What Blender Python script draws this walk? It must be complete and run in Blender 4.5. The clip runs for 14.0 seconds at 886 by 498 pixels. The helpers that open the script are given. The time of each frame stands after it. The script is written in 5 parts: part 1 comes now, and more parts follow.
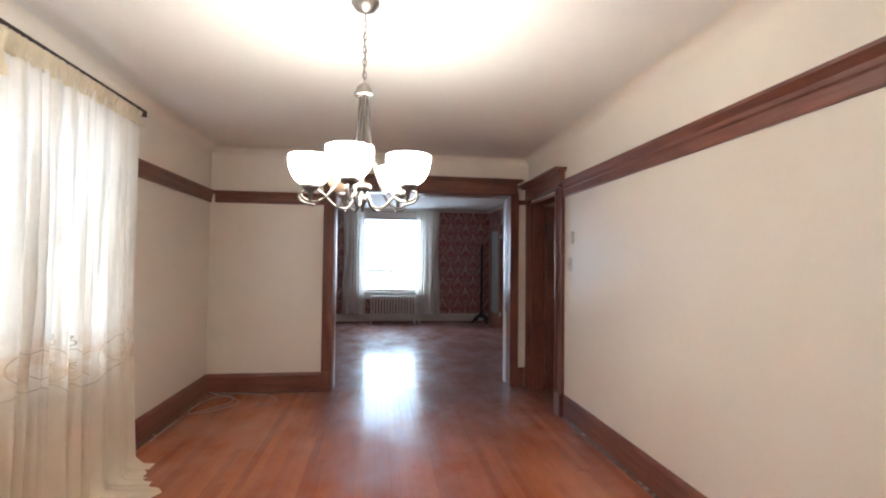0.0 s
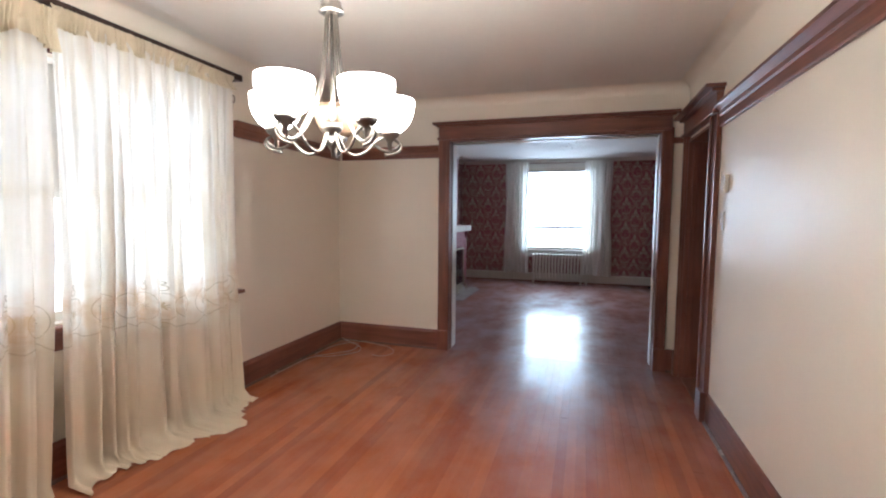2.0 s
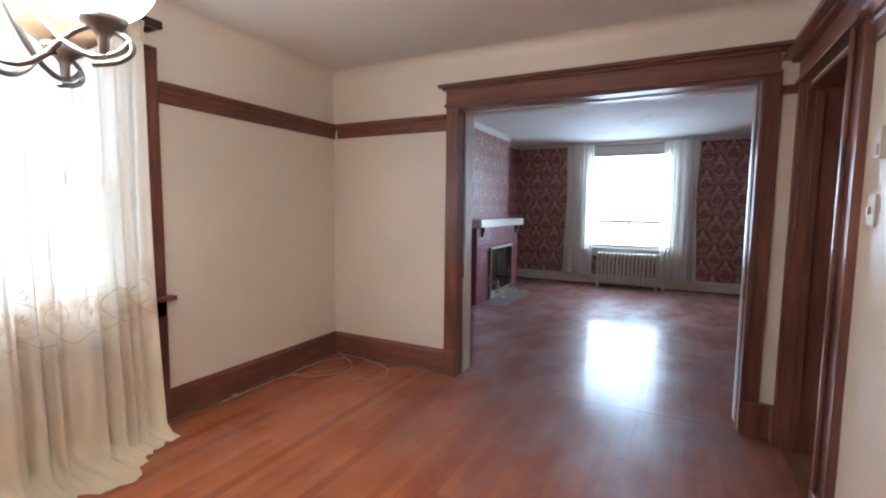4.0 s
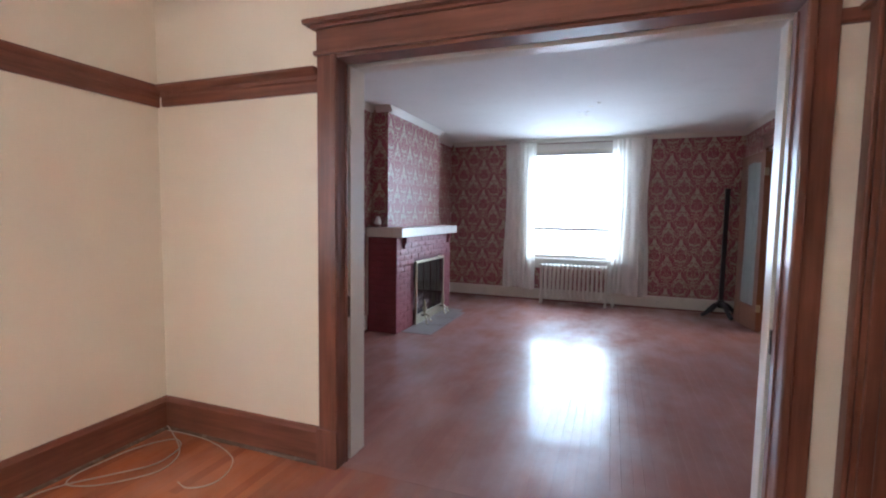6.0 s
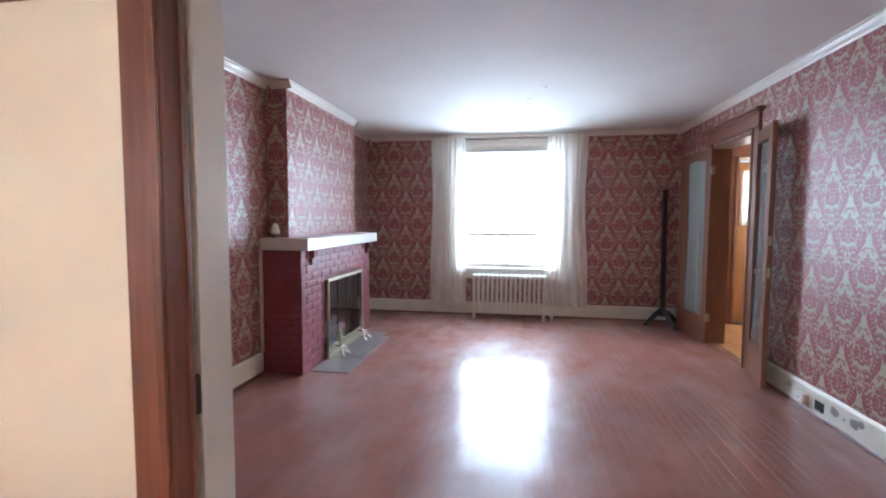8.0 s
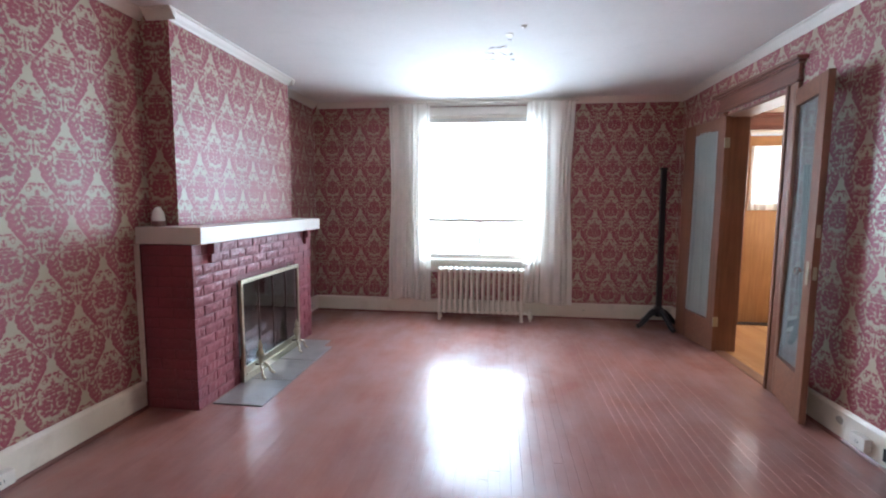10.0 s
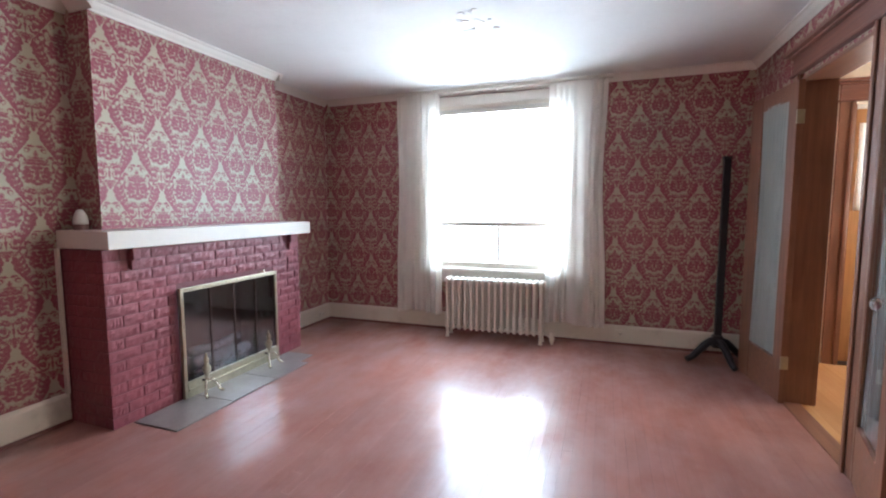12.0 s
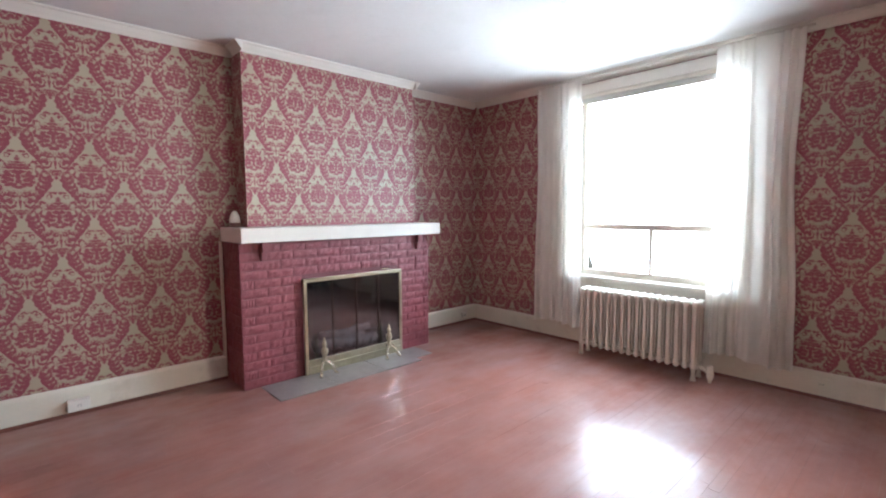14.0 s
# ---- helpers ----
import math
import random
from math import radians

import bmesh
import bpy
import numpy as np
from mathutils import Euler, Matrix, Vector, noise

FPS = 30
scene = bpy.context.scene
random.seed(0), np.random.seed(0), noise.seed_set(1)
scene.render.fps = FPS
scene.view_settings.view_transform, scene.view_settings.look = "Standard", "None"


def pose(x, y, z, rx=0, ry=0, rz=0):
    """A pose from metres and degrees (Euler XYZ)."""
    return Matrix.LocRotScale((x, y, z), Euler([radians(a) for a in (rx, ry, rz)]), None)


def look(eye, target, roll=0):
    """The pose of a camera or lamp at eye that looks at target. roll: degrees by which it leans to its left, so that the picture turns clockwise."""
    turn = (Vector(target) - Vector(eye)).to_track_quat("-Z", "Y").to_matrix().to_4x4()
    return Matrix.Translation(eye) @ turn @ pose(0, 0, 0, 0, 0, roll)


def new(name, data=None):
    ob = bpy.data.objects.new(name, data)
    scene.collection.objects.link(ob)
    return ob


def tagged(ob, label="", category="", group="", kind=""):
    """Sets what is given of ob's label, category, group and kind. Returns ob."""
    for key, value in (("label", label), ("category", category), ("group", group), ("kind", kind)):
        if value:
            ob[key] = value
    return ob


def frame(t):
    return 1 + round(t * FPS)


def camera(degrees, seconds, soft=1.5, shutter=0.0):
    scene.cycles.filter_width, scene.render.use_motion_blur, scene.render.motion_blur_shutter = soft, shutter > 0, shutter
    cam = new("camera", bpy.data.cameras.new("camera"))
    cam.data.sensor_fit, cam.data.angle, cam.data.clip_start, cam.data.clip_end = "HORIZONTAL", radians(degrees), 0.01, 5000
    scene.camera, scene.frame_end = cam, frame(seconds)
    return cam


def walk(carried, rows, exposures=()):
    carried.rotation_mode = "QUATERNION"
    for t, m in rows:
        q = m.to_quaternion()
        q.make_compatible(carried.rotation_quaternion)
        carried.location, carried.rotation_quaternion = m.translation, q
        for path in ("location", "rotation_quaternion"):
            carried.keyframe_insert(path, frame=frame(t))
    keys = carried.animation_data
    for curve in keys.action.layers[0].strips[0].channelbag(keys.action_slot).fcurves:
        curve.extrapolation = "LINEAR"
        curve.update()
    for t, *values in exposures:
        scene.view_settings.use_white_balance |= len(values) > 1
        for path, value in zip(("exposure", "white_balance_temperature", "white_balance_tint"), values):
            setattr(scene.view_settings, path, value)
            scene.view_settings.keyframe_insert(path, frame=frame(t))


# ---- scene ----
import functools

cam = camera(88.4, 14.0, soft=2.1)
PATH = [
    (0, (0.046, -0.001, 1.406), (0.316, 1.98, 1.463), 0.6),
    (0.5, (0.281, 0.049, 1.408), (0.328, 2.048, 1.446), 0.5),
    (1, (0.501, 0.15, 1.398), (0.333, 2.143, 1.389), 0.5),
    (1.5, (0.704, 0.327, 1.408), (0.329, 2.29, 1.333), 0.5),
    (2, (0.882, 0.549, 1.411), (0.29, 2.454, 1.267), 0.5),
    (4.5, (1.115, 2.1, 1.379), (0.201, 3.871, 1.204), 0.7),
    (5, (1.059, 2.449, 1.373), (0.217, 4.255, 1.204), 0.9),
    (5.5, (0.985, 2.752, 1.371), (0.223, 4.594, 1.213), 0.7),
    (6, (0.885, 3.033, 1.379), (0.193, 4.904, 1.233), 0.8),
    (6.5, (0.809, 3.283, 1.373), (0.173, 5.175, 1.242), 0.5),
    (7, (0.705, 3.513, 1.386), (0.149, 5.43, 1.258), 0.5),
    (7.5, (0.583, 3.738, 1.397), (0.135, 5.683, 1.275), 0.3),
    (8, (0.492, 3.98, 1.398), (0.158, 5.948, 1.271), 0.2),
    (8.5, (0.393, 4.221, 1.4), (0.186, 6.206, 1.259), 0.2),
    (11, (0.878, 5.493, 1.381), (0.49, 7.443, 1.162), 0.8),
    (11.5, (1.109, 5.681, 1.371), (0.581, 7.6, 1.178), 0.5),
    (12, (1.402, 5.861, 1.369), (0.736, 7.738, 1.188), -0.1),
    (12.5, (1.633, 6.018, 1.383), (0.831, 7.841, 1.198), -0.4),
    (13, (1.818, 6.171, 1.378), (0.848, 7.911, 1.197), -0.4),
    (13.5, (1.988, 6.37, 1.37), (0.776, 7.951, 1.194), -0.2),
    (14, (2.067, 6.559, 1.346), (0.603, 7.911, 1.182), -0.4),
]
EXPOSURES = [(t, e, k, 9) for t, e, k in ((0, 0.22, 5480), (2, 0.27, 5400), (4.5, 0.60, 5300), (5, 0.70, 5300), (6.5, 1.08, 5380), (7, 1.32, 5420), (8, 1.38, 5480), (11, 1.40, 5680), (14, 1.48, 5880))]
walk(cam, [(t, look(eye, target, roll)) for t, eye, target, roll in PATH], EXPOSURES)

# ---- light ----
SUN_UP, SUN_ROUND = radians(38), radians(200)
world = bpy.data.worlds.new("sky")
scene.world = world
world.use_nodes = True
wn = world.node_tree.nodes
sky = wn.new("ShaderNodeTexSky")
sky.sky_type, sky.sun_disc, sky.sun_elevation, sky.sun_rotation = "NISHITA", False, SUN_UP, SUN_ROUND
world.node_tree.links.new(sky.outputs[0], wn["Background"].inputs[0])
wn["Background"].inputs[1].default_value = 0.1


def lamp(name, kind, m, watts, colour, sx=0.1, sy=0.1):
    data = bpy.data.lights.new(name, kind)
    data.energy, data.color = watts, colour
    if kind == "AREA":
        data.shape, data.size, data.size_y = "RECTANGLE", sx, sy
    else:
        data.shadow_soft_size = sx
    ob = new(name, data)
    ob.matrix_world = m
    return ob


sun = bpy.data.lights.new("sun", "SUN")
sun.energy, sun.angle, sun.color = 1.0, radians(10), (1.0, 0.96, 0.9)
new("sun", sun).matrix_world = look((0, 0, 0), (0.3, 0.75, -0.65))
# daylight standing in each window opening
lamp("daylight_living", "AREA", look((0.31, 11.32, 1.60), (0.31, 6.32, -1.52)), 128, (0.80, 0.91, 1.0), 2.4, 2.4)
lamp("daylight_ground", "AREA", look((0.31, 11.10, 0.72), (0.31, 10.30, 2.50)), 9, (0.92, 0.97, 1.0), 1.40, 0.40)
lamp("daylight_dining", "AREA", look((-1.97, 2.36, 1.52), (5, 2.36, 1.52)), 29, (0.95, 0.98, 1.0), 2.02, 1.40)
lamp("daylight_hall", "AREA", look((3.74, 10.9, 1.74), (3.74, 5, 1.74)), 4, (1.0, 0.97, 0.92), 0.62, 0.62)

# inferred hall window out of view, added to light the chimney breast and hall
lamp("daylight_unseen_window", "AREA", look((4.90, 10.06, 1.62), (0, 8.2, 1.40)), 21, (1.0, 0.90, 0.74), 0.9, 1.2)

# ---- materials ----


class Nodes:
    """Short hand for wiring one material."""

    def __init__(self, name):
        self.mat = bpy.data.materials.new(name)
        self.mat.use_nodes = True
        self.tree = self.mat.node_tree
        self.bsdf = self.tree.nodes["Principled BSDF"]

    def put(self, where, value):
        if isinstance(value, bpy.types.NodeSocket):
            self.tree.links.new(value, where)
        else:
            where.default_value = value

    def add(self, kind, *values, out=0, **settings):
        n = self.tree.nodes.new("ShaderNode" + kind)
        for k, v in settings.items():
            setattr(n, k, v)
        for i, v in enumerate(values):
            if v is not None:
                self.put(n.inputs[i], v)
        return n.outputs[out]

    def math(self, op, a, b=None, c=None):
        return self.add("Math", a, b, c, operation=op)

    def vec(self, op, a, b=None, out=0):
        return self.add("VectorMath", a, b, operation=op, out=out)

    def place(self):
        return self.add("NewGeometry")

    def noise(self, where, scale, detail=3.0, rough=0.55):
        n = self.tree.nodes.new("ShaderNodeTexNoise")
        self.put(n.inputs["Vector"], where)
        n.inputs["Scale"].default_value = scale
        n.inputs["Detail"].default_value = detail
        n.inputs["Roughness"].default_value = rough
        return n.outputs["Fac"]

    def span(self, v, a, b, c, d):
        return self.add("MapRange", v, a, b, c, d)

    def mix(self, fac, a, b, blend="MIX"):
        n = self.tree.nodes.new("ShaderNodeMix")
        n.data_type, n.blend_type = "RGBA", blend
        self.put(n.inputs[0], fac)
        for i, v in ((6, a), (7, b)):
            self.put(n.inputs[i], (*v, 1.0) if isinstance(v, tuple) and len(v) == 3 else v)
        return n.outputs[2]

    def bump(self, height, strength, distance=0.002):
        n = self.tree.nodes.new("ShaderNodeBump")
        n.inputs["Strength"].default_value = strength
        n.inputs["Distance"].default_value = distance
        self.put(n.inputs["Height"], height)
        self.put(self.bsdf.inputs["Normal"], n.outputs[0])

    def done(self, colour, rough=0.5, metal=0.0, coat=0.0):
        b = self.bsdf.inputs
        self.put(b["Base Color"], (*colour, 1.0) if isinstance(colour, tuple) and len(colour) == 3 else colour)
        self.put(b["Roughness"], rough)
        self.put(b["Metallic"], metal)
        b["Coat Weight"].default_value = coat
        b["Coat Roughness"].default_value = 0.12
        return self.mat


def shade(c, k):
    return tuple(min(1.0, v * k) for v in c)


def painted(name, c, rough=0.5, metal=0.0, var=0.12, large=1.6, fine=55.0, bump=0.15, stretch=(1, 1, 1), coat=0.0, dirt=None, dirty=0.0):
    """Colour with slow mottling, fine grain, a little relief and optional blotches of dirt."""
    n = Nodes(name)
    p = n.vec("MULTIPLY", n.place(), stretch)
    big, small = n.noise(p, large, 4), n.noise(p, fine, 3)
    both = n.math("ADD", n.math("MULTIPLY", big, 0.65), n.math("MULTIPLY", small, 0.35))
    col = n.mix(n.span(both, 0.3, 0.7, 0.0, 1.0), shade(c, 1 - var), shade(c, 1 + var))
    if dirt:
        spots = n.span(n.noise(p, large * 2.3, 6, 0.65), 0.54, 0.72, 0.0, dirty)
        col = n.mix(spots, col, dirt)
    n.bump(small, bump)
    lo, hi = (max(0.30, rough - 0.06), rough + 0.08) if rough >= 0.28 else (max(0.03, rough - 0.05), min(0.25, rough + 0.06))
    r = n.span(n.noise(p, large * 3, 3), 0.3, 0.7, lo, min(1.0, hi))
    return n.done(col, r, metal, coat)


def wood(name, dark, light, axis, rough=0.3, coat=0.3, fine=38.0, wear=None):
    """Stained and varnished wood, the grain along one axis."""
    n = Nodes(name)
    stretch = [1.0, 1.0, 1.0]
    stretch[axis] = 0.06
    p = n.vec("MULTIPLY", n.place(), tuple(stretch))
    grain, pore = n.noise(p, fine, 5, 0.6), n.noise(p, fine * 5, 2)
    slow = n.noise(n.place(), 2.2, 3)
    f = n.math("ADD", n.math("MULTIPLY", grain, 0.6), n.math("MULTIPLY", slow, 0.4))
    col = n.mix(n.span(f, 0.34, 0.66, 0.0, 1.0), dark, light)
    if wear:
        col = n.mix(n.span(n.noise(n.place(), 9.0, 6, 0.7), 0.62, 0.74, 0.0, 0.6), col, wear)
    n.bump(pore, 0.18, 0.001)
    return n.done(col, n.span(slow, 0.3, 0.7, max(0.30, rough - 0.02), rough + 0.12), 0.0, coat)


def floor_boards(name, dark, light, worn, rough, wear, streak, sheen, tread_sheen=None):
    """Varnished boards along y, each board with a tone of its own, dull where feet have worn them."""
    n = Nodes(name)
    rnd = n.add("ObjectInfo", out=5)
    shift = n.add("CombineXYZ", n.math("MULTIPLY", rnd, 31.0), n.math("MULTIPLY", rnd, 57.0), 0.0)
    p = n.vec("ADD", n.place(), shift)
    g = n.vec("MULTIPLY", p, (1.0, 0.035, 1.0))
    grain, pore = n.noise(g, 34.0, 5, 0.62), n.noise(g, 190.0, 2)
    slow = n.noise(n.vec("MULTIPLY", n.place(), (1.0, 0.45, 1.0)), 1.5, 5, 0.6)
    f = n.math("ADD", n.math("MULTIPLY", grain, 0.35), n.math("ADD", n.math("MULTIPLY", rnd, streak), n.math("MULTIPLY", slow, 0.4)))
    col = n.mix(n.span(f, 0.26, 0.80, 0.0, 1.0), dark, light)
    foot = n.span(n.noise(n.vec("MULTIPLY", n.place(), (1.3, 0.7, 1.0)), 1.8, 4, 0.55), 0.35, 0.80, 0.0, wear)
    col = n.mix(foot, col, worn)
    # foot wear before the opening, with the living room's purple-grey reflection in its colour
    if tread_sheen:
        far = n.vec("LENGTH", n.vec("MULTIPLY", n.vec("SUBTRACT", n.place(), (*tread_sheen, 0.0)), (0.75, 0.62, 0.0)), out=1)
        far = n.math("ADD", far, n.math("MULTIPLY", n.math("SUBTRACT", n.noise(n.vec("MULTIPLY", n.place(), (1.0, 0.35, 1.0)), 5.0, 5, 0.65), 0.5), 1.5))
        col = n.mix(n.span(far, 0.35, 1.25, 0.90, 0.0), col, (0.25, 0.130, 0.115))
    scuff = n.span(n.noise(n.vec("MULTIPLY", n.place(), (1.0, 0.22, 1.0)), 21.0, 4, 0.7), 0.62, 0.80, 0.0, 0.30)
    col = n.mix(scuff, col, shade(worn, 1.5))
    ripple = n.noise(n.vec("MULTIPLY", p, (1.0, 0.10, 1.0)), 24.0, 2)
    n.bump(n.math("ADD", n.math("MULTIPLY", pore, 0.08), ripple), 0.045, 0.004)
    r = n.span(n.math("ADD", slow, n.math("ADD", n.math("MULTIPLY", foot, 0.3), n.math("MULTIPLY", n.math("SUBTRACT", n.noise(n.vec("MULTIPLY", n.place(), (1.0, 0.08, 1.0)), 16.0, 3), 0.5), 0.5))), 0.3, 0.8, rough - 0.05, min(0.262, rough + 0.06))
    m = n.done(col, r)
    n.bsdf.inputs["Specular IOR Level"].default_value = 0.10
    n.put(n.bsdf.inputs["Coat Weight"], n.span(n.noise(n.vec("MULTIPLY", n.place(), (1.0, 0.6, 1.0)), 2.6, 5, 0.62), 0.36, 0.64, sheen * 0.25, sheen))
    n.bsdf.inputs["Coat Roughness"].default_value = 0.36
    n.bsdf.inputs["Coat IOR"].default_value = 1.6
    return m


def damask(name, ground, print_colour, du=0.0, dv=0.0):
    """Half-drop damask paper: an open satin ground with matt crimson bouquets held in feathered scrolls."""
    W, H = 0.362, 0.506
    n = Nodes(name)
    n.add("SeparateXYZ", n.place())
    node = n.tree.nodes[-1]
    u, v = n.math("ADD", node.outputs[0], node.outputs[1]), node.outputs[2]
    wob = n.noise(n.add("CombineXYZ", n.math("PINGPONG", n.math("ADD", u, 10.0 * W - du), W / 2), v, 0.0), 60.0, 2)
    v = n.math("ADD", v, n.math("MULTIPLY", n.math("SUBTRACT", wob, 0.5), 0.026))

    def centred(t, size, shift):
        return n.math("SUBTRACT", n.math("FLOORED_MODULO", n.math("ADD", t, shift + 20.5 * size), size), size / 2)

    au, av = n.math("ABSOLUTE", centred(u, W, -du)), centred(v, H, -dv)
    bu, bv = n.math("ABSOLUTE", centred(u, W, W / 2 - du)), centred(v, H, H / 2 - dv)

    def near(a, b):
        return n.math("ADD", n.math("MULTIPLY", a, 1 / W), n.math("MULTIPLY", n.math("ABSOLUTE", b), 1 / H))

    pick = n.math("LESS_THAN", near(au, av), near(bu, bv))
    a = n.math("ADD", n.math("MULTIPLY", pick, n.math("SUBTRACT", au, bu)), bu)
    b = n.math("ADD", n.math("MULTIPLY", pick, n.math("SUBTRACT", av, bv)), bv)
    a = n.math("ADD", a, n.math("MULTIPLY", n.math("SUBTRACT", n.noise(n.add("CombineXYZ", a, b, 0.0), 55.0, 2), 0.5), 0.022))
    q = n.add("CombineXYZ", a, b, 0.0)

    def disc(x, y, r):
        return n.math("SUBTRACT", n.vec("DISTANCE", q, (x, y, 0.0), out=1), r)

    def oval(x, y, rx, ry):
        d = n.vec("LENGTH", n.vec("DIVIDE", n.vec("SUBTRACT", q, (x, y, 0.0)), (rx, ry, 1.0)), out=1)
        return n.math("MULTIPLY", n.math("SUBTRACT", d, 1.0), min(rx, ry))

    def crescent(x, y, r, dx, dy, k):
        return n.math("MAXIMUM", disc(x, y, r), n.math("MULTIPLY", disc(x + dx, y + dy, r * k), -1.0))

    # petals of the bouquet, a tiered flower over it, feathered arms at its sides, volutes and a ribbed stem below
    shapes = [
        oval(0, 0.050, 0.030, 0.012), disc(0.050, 0.046, 0.013), oval(0.030, 0.026, 0.020, 0.010), oval(0, 0.020, 0.011, 0.015), disc(0.062, 0.018, 0.015), oval(0.040, 0.0, 0.017, 0.011),
        oval(0, -0.010, 0.014, 0.010), oval(0.066, -0.012, 0.012, 0.010), oval(0.027, -0.026, 0.018, 0.009), oval(0.052, -0.032, 0.013, 0.008), oval(0, -0.044, 0.024, 0.008), crescent(0.074, 0.040, 0.024, -0.008, 0.006, 0.80),
        oval(0.020, 0.074, 0.036, 0.0055), oval(0.012, 0.091, 0.030, 0.0055), oval(0.006, 0.108, 0.022, 0.0055), oval(0, 0.131, 0.008, 0.016), crescent(0.046, 0.088, 0.014, -0.003, 0.006, 0.75),
        crescent(0.050, -0.146, 0.032, -0.003, 0.008, 0.78), disc(0.044, -0.139, 0.011), crescent(0.026, -0.088, 0.020, -0.004, 0.006, 0.80), disc(0.024, -0.083, 0.006), crescent(0.058, -0.082, 0.018, 0.004, 0.007, 0.78),
        oval(0, -0.142, 0.0045, 0.034), oval(0, -0.190, 0.030, 0.0045), oval(0, -0.204, 0.024, 0.0045), oval(0, -0.218, 0.016, 0.0045), oval(0, -0.234, 0.008, 0.006), crescent(0.040, 0.152, 0.013, 0.004, -0.005, 0.75), oval(0.022, 0.176, 0.014, 0.005),
    ]
    shapes += [crescent(x - 0.014, y, r, -0.008, 0.011, 0.74) for x, y, r in ((0.150, 0.030, 0.024), (0.146, 0.004, 0.028), (0.138, -0.026, 0.030), (0.124, -0.056, 0.031), (0.105, -0.084, 0.031), (0.082, -0.110, 0.030))]
    shapes += [crescent(x, y, r, 0.006, 0.007, 0.70) for x, y, r in ((0.118, 0.028, 0.017), (0.112, 0.002, 0.018), (0.103, -0.026, 0.018), (0.090, -0.050, 0.017))]
    shapes += [crescent(x, y, r, -0.004, -0.008, 0.80) for x, y, r in ((0.104, 0.072, 0.020), (0.078, 0.104, 0.018), (0.130, 0.050, 0.015))]
    d = functools.reduce(lambda p, one: n.math("MINIMUM", p, one), shapes)
    leaf = n.noise(q, 120.0, 2)
    d = n.math("ADD", d, n.math("MULTIPLY", n.math("SUBTRACT", leaf, 0.61), 0.020))
    ink = n.span(d, -0.0016, 0.0016, 1.0, 0.0)
    rub = n.noise(n.place(), 160.0, 2)
    age = n.noise(n.place(), 1.4, 5, 0.6)
    ink = n.math("MULTIPLY", ink, n.span(rub, 0.3, 0.5, 0.78, 1.0))
    base = n.mix(n.span(age, 0.3, 0.7, 0.0, 1.0), shade(ground, 0.9), shade(ground, 1.08))
    col = n.mix(ink, base, print_colour)
    n.bump(n.math("ADD", ink, n.math("MULTIPLY", rub, 0.3)), 0.12, 0.0015)
    return n.done(col, n.span(ink, 0.0, 1.0, 0.46, 0.50))


